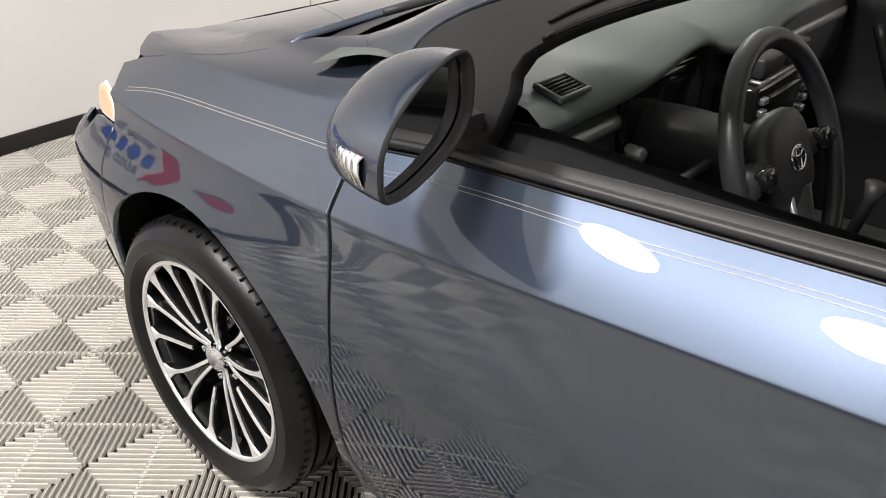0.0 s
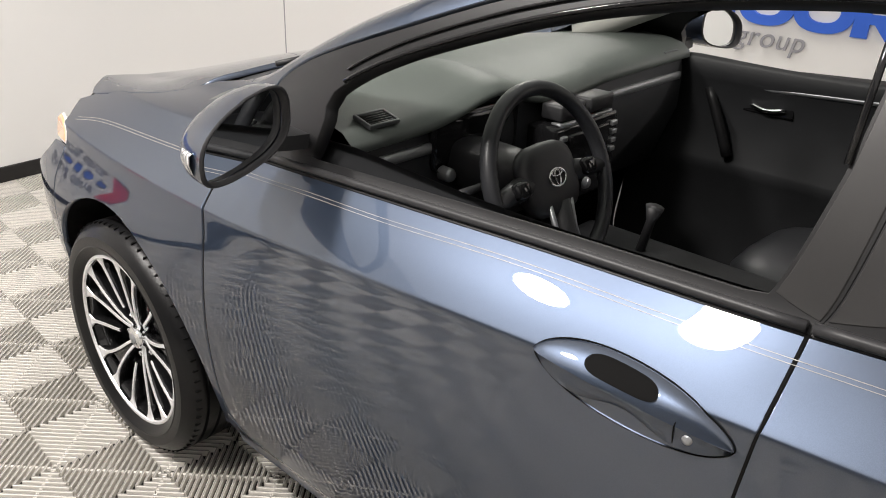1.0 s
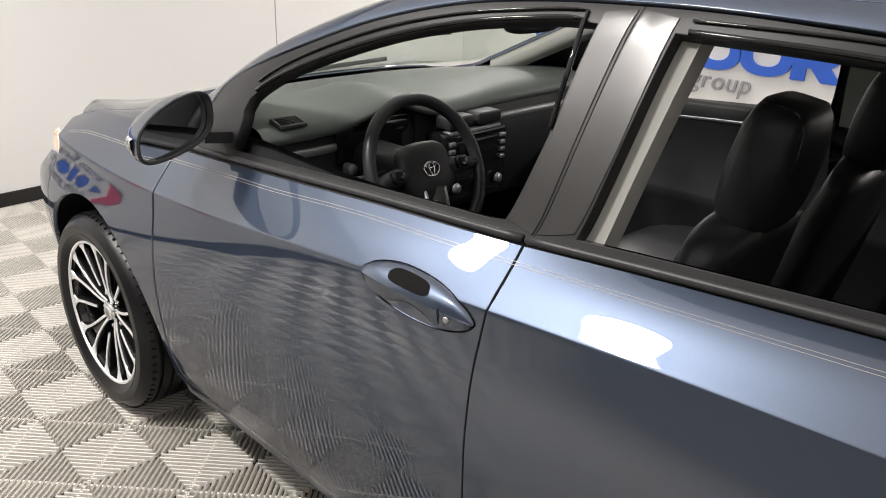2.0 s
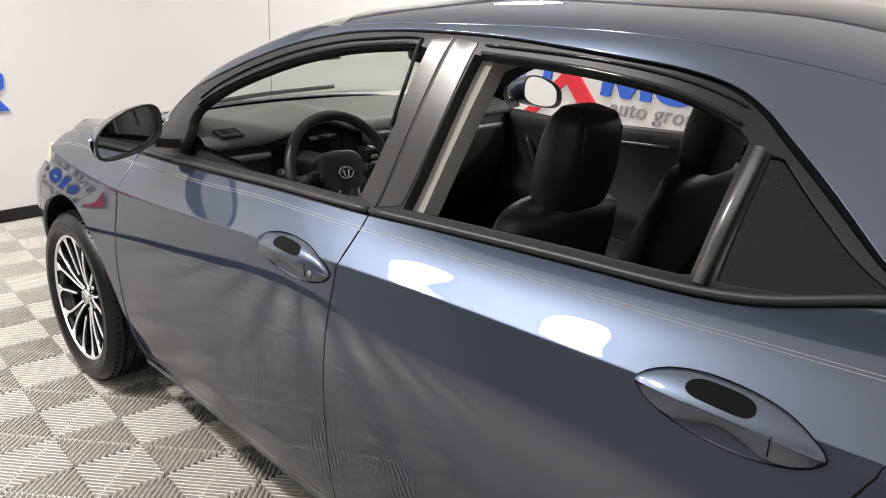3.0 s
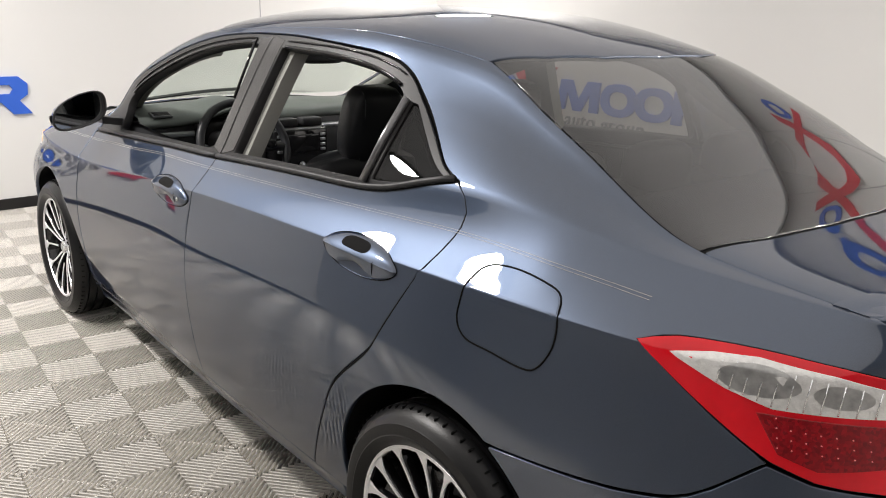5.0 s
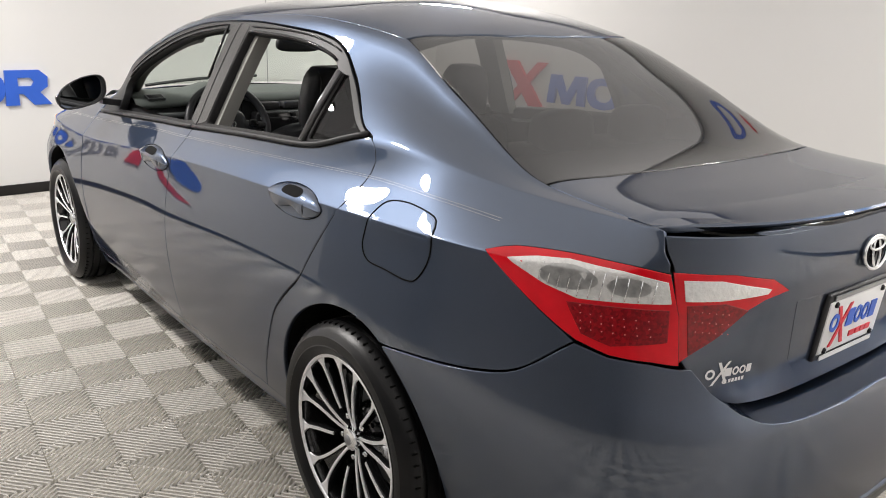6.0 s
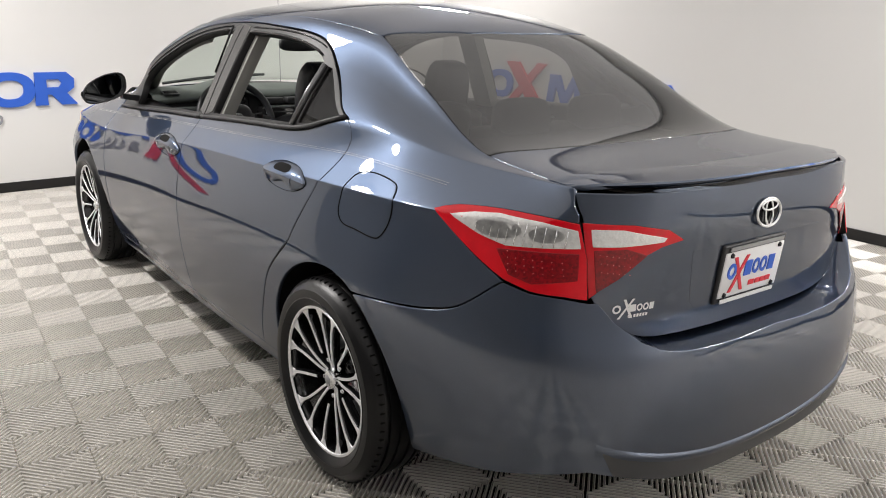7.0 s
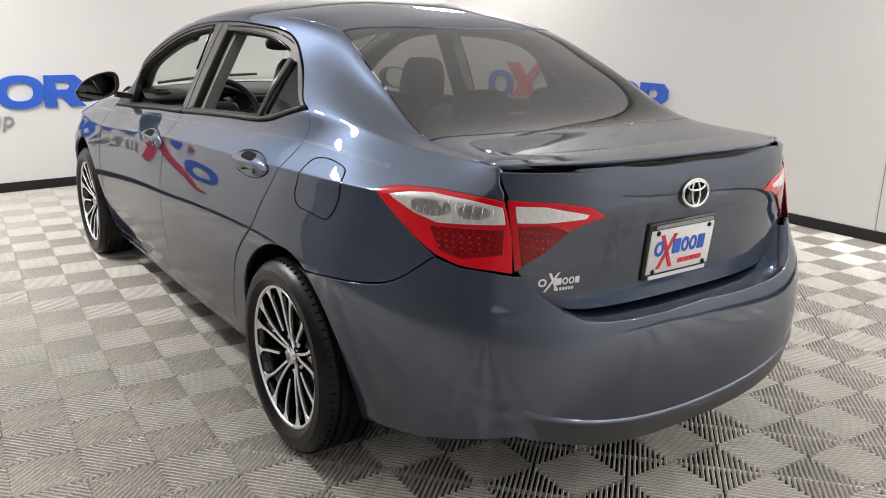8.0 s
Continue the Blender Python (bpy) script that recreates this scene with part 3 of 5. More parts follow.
    panel("rocker", ch, [(x, .234) for x in np.arange(.985, -.95, -.05)] + [(-.94, .234), (-.93, .185), (.955, .185), (.985, .234)], M_PAINT, car, "sill panel under the doors", cell=.03, depth=.012, lift=-.003, **kw)
    # black strips that stand in for the shade inside the door gaps
    for line in (FSEAM, BSEAM, RSEAM):
        P = ch(np.array([p[0] for p in line]), np.array([p[1] for p in line]))
        P[:, 1] -= sg * .0052
        part("door_seal", tube([tuple(p) for p in P], .0046, seg=6), M_DARK, car, "black strip painting the shade in the door gap")
    # belt mouldings
    for parent, a, b in ((door_f, .93, -.172), (door_r, -.180, -1.20)):
        pts = along(BELT, a, b, step=.04, up=.010)
        P = ch(np.array([p[0] for p in pts]), np.array([p[1] for p in pts]))
        P[:, 1] += sg * .004
        part("belt_moulding", tube([tuple(p) for p in P], .0075, seg=10, flat=1.0), M_TRIM, parent, "dark grey belt moulding")
    # glass run channels along the upper edge of each opening
    for parent, hole, x_lo, x_hi in ((door_f, HOLE_F, -.16, .70), (door_r, HOLE_R, -.892, -.308)):
        line = by_z([p for p in hole if x_lo <= p[0] <= x_hi and p[1] > (1.045 if parent == door_f else 1.20)])
        for off, rr in ((.003, .0045), (.017, .0026)):
            P = skin(np.array([p[0] for p in line]), np.array([p[1] + off for p in line]))
            part("run_channel", tube([tuple(p) for p in P], rr, seg=8), M_GLOSS, parent, "black rubber glass channel")
    # divider bar of the rear door
    bar = [(-.920, 1.205), (-.917, 1.12), (-.913, 1.015)]
    P = ch(np.array([p[0] for p in bar]), np.array([p[1] for p in bar]))
    P[:, 1] += sg * .004
    part("divider_bar", tube([tuple(p) for p in P], .0095, seg=10), M_BAR, door_r, "satin grey divider bar")
    # pinstripe: two thin lines
    line = catmull([(1.64, .813), (1.53, .832), (1.396, .845), (1.189, .857), (1.026, .865), (.8, .876), (.69, .883), (.49, .894), (.3, .909), (.16, .918), (0, .924), (-.17, .930), (-.5, .942), (-.9, .958), (-1.264, .972), (-1.5, .968), (-1.72, .955)], .03)
    for off in (-.0024, .0024):
        rows = []
        for w in (-.00035, .00035):
            P = ch(np.array([p[0] for p in line]), np.array([p[1] + off + w for p in line]))
            P[:, 1] += sg * .0008
            rows.append([tuple(p) for p in P])
        part("pinstripe", loft(rows), M_STRIPE, car, "thin cream pinstripe")
    for cx, zc, z_f in ((-.015, .838, .003), (-1.02, .872, -.002)):
        handle(sg, cx, zc, door_f if cx > -.5 else door_r, key=cx > -.5)
    # wheel housings
    for cx, cz, r in (R_ARCH, F_ARCH):
        rows = []
        for k in range(25):
            a = radians(-15 + 210 * k / 24)
            hx, hz = cx + (r + .004) * math.cos(a), cz + (r + .004) * math.sin(a)
            yo = float(side_y(np.array([hx]), np.array([max(hz, .2)]))[0]) - .010
            rows.append([(hx, sg * y, hz) for y in (yo, .75, .6, .45)])
        part("wheel_housing", loft(rows), M_DARK, car, "black wheel housing liner")
        part("arch_wall", box(cx - .42, cx + .42, min(sg * .44, sg * .46), max(sg * .44, sg * .46), .15, .72), M_DARK, car)


def handle(sg, cx, zc, parent, key):
    """Outside door handle: a scooped bowl, a ridged blade with a dark patch for the finger opening's shade, and the
    rear cover.
    """
    ch = chart_side(sg)
    half_l, half_h = .140, .040
    tilt = -.045 if cx > -.5 else -.035

    def skin_rows(rows):
        """rows of (u, v, out) laid on the door skin"""
        q = np.array(rows, float)
        a = q.reshape(-1, 3)
        p = ch(cx - a[:, 0] * half_l, zc + a[:, 1] * half_h + a[:, 0] * half_l * tilt)
        p[:, 1] += sg * a[:, 2]
        return [[tuple(c) for c in r] for r in p.reshape(q.shape)]

    def pt(u, v, out):
        return (u, v, out)

    def lens(u):
        return max(1 - abs(u) ** 2.2, 0) ** .62
    us = np.sin(np.linspace(-1, 1, 49) * math.pi / 2)
    rows = []
    for u in us:
        h = lens(u)
        rows.append([pt(u, v * h, .0022 - .024 * (1 - abs(v) ** 2.2) * min(1, h * 1.2)) for v in np.linspace(-1, 1, 15)])
    part("handle_bowl", loft(skin_rows(rows)), M_PAINT, parent, "scooped handle recess in slate paint")
    part("bowl_edge", tube(skin_rows([[pt(u, lens(u), .0012) for u in us] + [pt(u, -lens(u), .0012) for u in us[::-1][1:-1]]])[0], .0010, seg=6, closed=True), M_DARK, parent, "dark gap round the recess")
    rows, slot = [], []
    for u in us[1:-1]:
        h = lens(u)
        top, ridge = .97 * h, (.12 + .03 * u) * h
        low = -(.90 - .60 * math.exp(-((u - .02) / .40) ** 2)) * h
        out = .003 + .017 * h ** .8
        def front(v):
            k = (top - v) / max(top - ridge, 1e-6)
            return .002 + (out - .002) * min(1, max(0, k)) ** .34
        rows.append([pt(u, top, .002), pt(u, top - .06 * (top - ridge), front(top - .06 * (top - ridge))), pt(u, top - .3 * (top - ridge), front(top - .3 * (top - ridge))), pt(u, top - .65 * (top - ridge), front(top - .65 * (top - ridge))), pt(u, ridge + .05 * h, out - .0006), pt(u, ridge, out),
                     pt(u, ridge - .06 * h, out - .001), pt(u, .5 * (ridge + low), out - .0045), pt(u, low + .06 * h, out - .008), pt(u, low, out - .0105), pt(u, low + .10 * h, -.004)])
    part("grip", sharpen(loft(skin_rows(rows)), 40), M_PAINT, parent, "body-coloured grip blade with a ridge")
    # no hole in the blade: a dark sheet on it paints the opening's shade
    for u in -.06 + .37 * np.sin(np.linspace(-1, 1, 25) * math.pi / 2):
        h = lens(u)
        top, ridge = .97 * h, (.12 + .03 * u) * h
        out = .003 + .017 * h ** .8
        e = max(1 - abs((u + .06) / .37) ** 6, 0) ** .5
        v1, v0 = top - .07, ridge + .26
        c = (v0 + v1) / 2
        slot.append([(u, w, .002 + (out - .002) * ((top - w) / (top - ridge)) ** .34 + .0009) for w in [c + (v - c) * e for v in np.linspace(v1, v0, 5)]])
    part("grip_opening", loft(skin_rows(slot)), M_DARK, parent, "dark patch on the grip in place of the shaded finger opening")
    u = .52
    h = lens(u)
    part("grip_joint", tube(skin_rows([[pt(u, v * h, o) for v, o in ((.6, .0105), (.12, .0188), (-.2, .0160), (-.6, .0105))]])[0], .0009, seg=5), M_DARK, parent)
    if key:
        c = skin_rows([[pt(.64, -.22 * lens(.64), .0135)]])[0][0]
        bm = lathe([(0, .002), (.004, .002), (.0065, .0008), (.0065, -.01)], 20)
        if sg < 0:
            bmesh.ops.scale(bm, vec=(1, -1, 1), verts=bm.verts)
        bmesh.ops.translate(bm, vec=c, verts=bm.verts)
        part("keyhole", bm, M_SILVER, parent, "silver key cylinder")


for sg, _ in SIDES:
    build_side(sg)

# fuel door on the left side
fuel = catmull([(-1.362, .905), (-1.385, .935), (-1.45, .944), (-1.53, .938), (-1.572, .925), (-1.590, .89), (-1.592, .84), (-1.572, .80), (-1.54, .79), (-1.46, .795), (-1.395, .80), (-1.362, .825), (-1.356, .86)], .01, closed=True)
ch = chart_side(1)
panel("fuel_door", ch, fuel, M_PAINT, car, "rounded square fuel door", gap=.004, lift=.0012, depth=.004, cell=.02, flip=True, edge=.002)
P = ch(np.array([p[0] for p in fuel]), np.array([p[1] for p in fuel]))
P[:, 1] += .0006
part("fuel_door_gap", tube([tuple(p) for p in P], .0019, seg=6, closed=True), M_DARK, car, "black gap round the fuel door")

# roof, hood, windscreen, rear window, boot lid
def xy_loop(f_y, xs):
    return [(x, f_y(x)) for x in xs] + [(x, -f_y(x)) for x in reversed(xs)]


XS = list(np.arange(.16, -1.06, -.06)) + [-1.075]
roof_loop = xy_loop(ditch_y, XS)
n_half = len(XS)
roof_loop = roof_loop[:n_half] + [(-1.15, .36), (-1.20, .2), (-1.212, 0), (-1.20, -.2), (-1.15, -.36)] + roof_loop[n_half:] + [(.235, -.35), (.275, 0), (.235, .35)]
roof = panel("roof", chart_top, roof_loop, M_PAINT, car, "smooth roof in slate paint", cell=.04, gap=.002)
hood_half = [(x, y - .0012) for x, y in reversed(HOOD_EDGE)] + [(1.735, .668), (1.77, .645), (1.81, .59), (1.86, .46), (1.90, .25)]
panel("hood", chart_top, hood_half + [(1.91, 0)] + [(x, -y) for x, y in reversed(hood_half)] + [(1.30, -.48), (1.285, -.3), (1.30, 0), (1.285, .3), (1.30, .48)], M_PAINT, car, "hood in slate paint", cell=.035, gap=.0014)
rows = []
for y in np.linspace(-.69, .69, 31):
    q = abs(y) / .69
    x0, xh = 2.275 - .22 * q ** 3, 1.915 - .195 * q ** 2.4
    zh = float(top_z(np.array([xh]), np.array([y]))[0]) - .004
    rows.append([(x0 - .06, y, .18), (x0, y, .26), (x0 + .01, y, .42), (x0 - .01, y, .56 - .03 * q ** 2), (x0 - .05, y, .64 - .07 * q ** 2), (x0 - .14, y, .71 - .08 * q ** 2), (xh + .06, y, zh - .025 - .025 * q ** 2), (xh, y, zh)])
part("nose", loft(rows), M_PAINT, car, "front bumper nose in slate paint")
wx = list(np.arange(.17, 1.10, .06))
wind = [(x, ditch_y(x) - .010) for x in wx] + [(1.16, .35), (1.185, 0), (1.16, -.35)] + [(x, -ditch_y(x) + .010) for x in reversed(wx)] + [(.25, -.35), (.285, 0), (.25, .35)]
panel("windscreen", chart_top, wind, M_GLASS, car, "clear windscreen", gap=.004, depth=.005, cell=.05, lift=-.004).visible_shadow = False
part("cowl", loft([[(1.19 + .03 * math.cos(y * 2.2), y, float(top_z(np.array([1.20]), np.array([y]))[0]) - .012), (1.29, y, float(top_z(np.array([1.27]), np.array([y]))[0]) - .02)] for y in np.linspace(-.56, .56, 15)]), M_TRIM, car, "black cowl grille")
wiper = [(1.20, .45, .985), (1.13, .2, 1.018), (1.13, -.12, 1.028)]
part("wiper", tube(catmull(wiper, .05), .008, seg=6), M_TRIM, car, "black wiper arm")
rear = [(x, y - .001) for x, y in reversed(GLASS_EDGE)] + [(-1.765, .4), (-1.79, .2), (-1.797, 0), (-1.79, -.2), (-1.765, -.4)] + [(x, -y + .001) for x, y in GLASS_EDGE] + [ (-1.155, -.36), (-1.205, -.2), (-1.217, 0), (-1.205, .2), (-1.155, .36)]
panel("rear_window", chart_top, rear, M_REARGLASS, car, "dark tinted rear window with a dusty film", gap=.003, depth=.005, cell=.04, lift=-.002)
lid_top = [(x, lid_edge(x)) for x in (-1.735, -1.80, -1.85, -1.90, -1.95, -2.0, -2.04)] + [(-2.065, .545), (-2.10, .48), (-2.15, .3), (-2.165, 0), (-2.15, -.3), (-2.10, -.48), (-2.065, -.545)] + [(x, -lid_edge(x)) for x in (-2.04, -2.0, -1.95, -1.90, -1.85, -1.80, -1.735)] + [(-1.775, -.4), (-1.80, -.2), (-1.807, 0), (-1.80, .2), (-1.775, .4)]
boot = panel("boot_lid", chart_top, lid_top, M_PAINT, car, "boot lid in slate paint", cell=.03)


def ang(x, z):
    y = float(side_y(np.array([x]), np.array([z]))[0])
    return (math.atan2(y, CENTRE - x), z)


def mirror_loop(half):
    """half: from the left's upper end to the middle; the rest is its mirror image."""
    return half + [(-a, z) for a, z in reversed(half) if abs(a) > 1e-4]


def ay(y, z, lid=False):
    """chart coordinates of a point of the tail at half width y"""
    a = np.linspace(0, 1.5, 120)
    r = wrap_r(a, np.full(120, z), lid)
    return (float(np.interp(y, r * np.sin(a), a)), z)


lid_half = [(ang(x, z)[0] - .010, z) for x, z in ((-2.045, .985), (-2.066, .955), (-2.084, .925))] + [ay(y, z, True) for y, z in ((.563, .83), (.552, .745), (.523, .700), (.47, .656), (.43, .636), (.40, .627), (.353, .620), (.277, .615), (.15, .611))] + [(0, .610)]
top_a = lid_half[0][0]
lid_face = panel("lid_face", chart_lid, mirror_loop(lid_half)[::-1] + [(-top_a * .7, .988), (-top_a * .3, .99), (0, .99), (top_a * .3, .99), (top_a * .7, .988)], M_PAINT, car, "rear face of the boot lid", scale_a=.95, cell=.025, flip=True)
bump_half = [ang(-1.513, .630)] + [ang(x, z) for x, z in catmull([(-1.70, .651), (-1.80, .667), (-1.886, .694), (-1.972, .768)], .03)] + [ang(-2.031, .752), ang(-2.093, .746), ang(-2.128, .738)] \
    + [ay(y, z) for y, z in ((.555, .738), (.526, .693), (.473, .649), (.432, .629), (.40, .620), (.353, .613), (.277, .608), (.15, .604))] + [(0, .603)]
def lip_z(y):
    return .303 + .28 * y * y
low = [(0, .236)] + [ay(y, z) for y, z in ((.15, .240), (.30, .258), (.42, .285), (.52, .312), (.58, .328), (.64, .312))] + [ang(-2.06, .300), ang(-1.95, .272), ang(-1.80, .245), ang(-1.70, .225)]
arch_pts = [ang(x, z) for x, z in arc(*R_ARCH[:2], R_ARCH[2], 192, 117, 16)]
left = bump_half + low + arch_pts
outer = bump_half[:-1]
full = outer + [(0, .61)] + [(-a, z) for a, z in reversed(outer)] + [(-a, z) for a, z in reversed(arch_pts)] + [(-a, z) for a, z in reversed(low)] + low[1:] + arch_pts
bumper = panel("rear_bumper", chart_wrap, full, M_PAINT, car, "rear bumper in slate paint", scale_a=.95, cell=.03, gap=.0008, flip=True)
amax = ay(.575, .37)[0]
aa = np.linspace(-amax, amax, 41)
zz = np.array([lip_z(.585 * a / amax) for a in aa])
rows = []
for off, out in ((.012, -.002), (.006, .004), (.001, .0065), (-.006, .005), (-.022, -.002)):
    r = wrap_r(aa, zz + off) + out * np.minimum(1, (amax - np.abs(aa)) / .08 + .05)
    rows.append([(CENTRE - q * math.cos(a), q * math.sin(a), z + off) for q, a, z in zip(r, aa, zz)])
part("bumper_ridge", loft(rows), M_PAINT, bumper, "raised ridge across the lower bumper")
va = np.linspace(-amax * .97, amax * .97, 33)
low_a, low_z = [p[0] for p in low[:8]], [p[1] for p in low[:8]]
valance = [(a, lip_z(.585 * a / amax) - .008) for a in va] + [(a, float(np.interp(abs(a), low_a, low_z)) + .003) for a in reversed(va[1:-1])]
panel("valance", chart_wrap, valance, M_VALANCE, bumper, "dark grey lower bumper valance", scale_a=.95, cell=.025, gap=.0, lift=.0015, depth=.004, flip=True)
# shelf between the lid and the bumper's upper edge
shelf_a = np.linspace(-ay(.548, .73)[0], ay(.548, .73)[0], 45)
def top_line(a):
    y = abs(a)
    return float(np.interp(y, [p[0] for p in reversed(bump_half[-9:])], [p[1] for p in reversed(bump_half[-9:])]))
zo = np.array([top_line(a) for a in shelf_a])
ro = wrap_r(shelf_a, zo) - .002
ri = wrap_r(shelf_a, np.maximum(zo, .612), True) - .03
rows = []
for f in (0.0, .25, .6, 1.0):
    q = ro + (ri - ro) * f
    rows.append([(CENTRE - r * math.cos(a), r * math.sin(a), z - .002 - .004 * f) for r, a, z in zip(q, shelf_a, zo)])
part("bumper_shelf", loft(rows), M_PAINT, bumper, "bumper step under the boot lid")

# tail lamps, both sides: outer one on the body, inner one on the lid
for sg, _ in SIDES:
    def s(loop):
        return [(sg * a, z) for a, z in loop]
    lamp_out = [ang(x, z) for x, z in catmull([(-1.738, .904), (-1.798, .922), (-1.915, .930), (-2.025, .926), (-2.086, .917)], .03)] \
        + [ang(-2.108, .838), ang(-2.126, .745)] + [ang(x, z) for x, z in catmull([(-2.093, .751), (-2.031, .757), (-1.974, .775), (-1.874, .827), (-1.80, .868), (-1.738, .904)], .03)[:-1]]
    kw = dict(scale_a=.95, cell=.018, flip=True)
    lamp = panel("tail_lamp", chart_wrap, s(lamp_out), M_RED, car, "wrap-round red tail lamp with a clear upper band", lift=.003, gap=.0022, depth=.02, **kw)
    panel("lamp_seal", chart_wrap, s(lamp_out), M_DARK, lamp, "black seal", lift=.0005, gap=.0008, depth=.02, **kw)
    clear = [ang(-1.80, .900), ang(-1.86, .912), ang(-1.921, .918), ang(-2.021, .912), ang(-2.084, .900), ang(-2.094, .862), ang(-2.041, .858), ang(-1.957, .853), ang(-1.89, .868)]
    panel("clear_lens", chart_wrap, s(clear), M_CLEAR, lamp, "clear ribbed lens", lift=.0052, gap=.0, depth=.003, **kw)
    for x0, x1, z0, z1, nm, mt in ((-1.875, -1.985, .866, .910, "bulb_bowl", M_BOWL), (-2.0, -2.066, .868, .902, "bulb_bowl", M_BOWL)):
        bowl = [ang(x0 + (x1 - x0) * (.5 - .5 * math.cos(q)), (z0 + z1) / 2 + (z1 - z0) / 2 * math.sin(q)) for q in np.linspace(0, 2 * math.pi, 19)[:-1]]
        panel(nm, chart_wrap, s(bowl), mt, lamp, "bulb bowl behind the clear lens", lift=.0058, gap=.0, depth=.002, **kw)
    for k in range(11):
        x = -1.875 - .0195 * k
        z1 = float(np.interp(-x, [1.80, 1.921, 2.084], [.902, .914, .899]))
        z0 = float(np.interp(-x, [1.80, 1.89, 1.957, 2.084], [.895, .870, .856, .862]))
        rib = [chart_wrap(np.array([sg * ang(x, z)[0]]), np.array([z]))[0] for z in (z0, (z0 + z1) / 2, z1)]
        part("lens_rib", tube([Vector(p) + Vector((-.004, sg * .0045, 0)) for p in rib], .0012, seg=5), M_CHROME, lamp)
    block = [ang(-1.94, .842), ang(-2.02, .846), ang(-2.094, .848), ang(-2.102, .79), ang(-2.03, .775), ang(-1.98, .79)]
    panel("red_reflector", chart_wrap, s(block), M_REDGLOW, lamp, "darker faceted red reflector", lift=.0052, gap=.0, depth=.003, **kw)
    # small pale beads stand in for glints on the reflector block
    for k in range(22):
        x, z = -1.975 - .0175 * (k % 7) + .004 * (k // 7), .800 + .014 * (k // 7)
        dot = chart_wrap(np.array([sg * ang(x, z)[0]]), np.array([z]))[0]
        bm = bmesh.new()
        bmesh.ops.create_icosphere(bm, subdivisions=1, radius=.0014)
        bmesh.ops.translate(bm, vec=Vector(dot) + Vector((-.004, sg * .004, 0)), verts=bm.verts)
        part("reflector_dot", bm, M_DOT, lamp)
    lamp_in = [ay(y, z, True) for y, z in ((.563, .918), (.462, .913), (.374, .897), (.324, .868), (.389, .856), (.464, .823), (.519, .771), (.556, .740))]
    inner = panel("lid_lamp", chart_lid, s(lamp_in), M_RED, car, "red boot-lid lamp with a clear wedge", lift=.003, gap=.002, depth=.015, **kw)
    panel("lamp_seal", chart_lid, s(lamp_in), M_DARK, inner, "black seal", lift=.0005, gap=.0002, depth=.015, **kw)
    wedge = [ay(y, z, True) for y, z in ((.549, .902), (.488, .901), (.382, .878), (.389, .870), (.488, .865), (.549, .865))]
    panel("clear_lens", chart_lid, s(wedge), M_CLEAR, inner, "clear ribbed wedge lens", lift=.0052, gap=.0, depth=.003, **kw)
    dots = [ay(y, z, True) for y, z in ((.547, .855), (.480, .857), (.43, .840), (.49, .79), (.540, .758))]
    # the same painted glints on the lid lamp
    for k in range(18):
        y, z = .538 - .013 * (k % 6) - .002 * (k // 6), .846 - .020 * (k // 6) - .002 * (k % 6)
        dot = chart_lid(np.array([sg * ay(y, z, True)[0]]), np.array([z]))[0]
        bm = bmesh.new()
        bmesh.ops.create_icosphere(bm, subdivisions=1, radius=.0014)
        bmesh.ops.translate(bm, vec=Vector(dot) + Vector((-.0055, 0, 0)), verts=bm.verts)
        part("reflector_dot", bm, M_DOT, inner)
    panel("red_reflector", chart_lid, s(dots), M_REDGLOW, inner, "dotted red reflector", lift=.0052, gap=.0, depth=.003, **kw)

# lip spoiler along the lid's rear edge
rows = []
for k in range(41):
    y = -.570 + 1.140 * k / 40
    q = abs(y) / .570
    back = -2.215 + .185 * q ** 3
    zb = 1.014 - .016 * q ** 2
    front = back + .15 - .09 * q ** 4
    zf = float(top_z(np.array([front]), np.array([y]))[0]) + .0015
    th = .038 * (1 - .85 * q ** 5)
    rows.append([(front, y, zf), (front - .4 * (front - back), y, zf * .62 + zb * .38 + .001), (back + .03, y, zb), (back + .005, y, zb - .0005), (back, y, zb - .004), (back + .004, y, zb - .010), (back + .035 - .02 * q, y, zb - th), (back + .07 - .05 * q, y, zb - th - .004), (front - .02, y, zf - .02)])
lip = part("lip_spoiler", sharpen(loft(rows, close_v=True, cap=True), 28), M_PAINT, boot, "low lip spoiler with a dark sheet added for the shade underneath")
# the underside is body-coloured; its shade is put into this black sheet
part("lip_underside", loft([[Vector(p) + Vector((-.0012, 0, -.0012)) for p in r[5:8]] for r in rows]), M_GLOSS, lip, "black sheet painting the shade under the lip")

def tail_point(y, z, out=0.0):
    a, _ = ay(abs(y), z, True)
    a = math.copysign(a, y)
    p = chart_lid(np.array([a]), np.array([z]))[0]
    return Vector((p[0] - out, p[1], p[2]))


# oval emblem: rings standing proud of the lid
def ring_shape(w, h, r, c, tilt=0.10):
    pts = []
    for k in range(40):
        a = 2 * math.pi * k / 40
        pts.append((c.x - tilt * h * math.sin(a) * -1.0, c.y + w * math.cos(a), c.z + h * math.sin(a)))
    return tube(pts, r, seg=8, closed=True)


c = tail_point(0.010, .900, .006)
emblem = part("emblem", join(ring_shape(.052, .036, .0048, c), ring_shape(.016, .033, .0036, c + Vector((-.001, 0, 0))), ring_shape(.034, .012, .0034, c + Vector((-.001, 0, .019)))), M_CHROME, lid_face, "chrome oval emblem of interlocking rings")
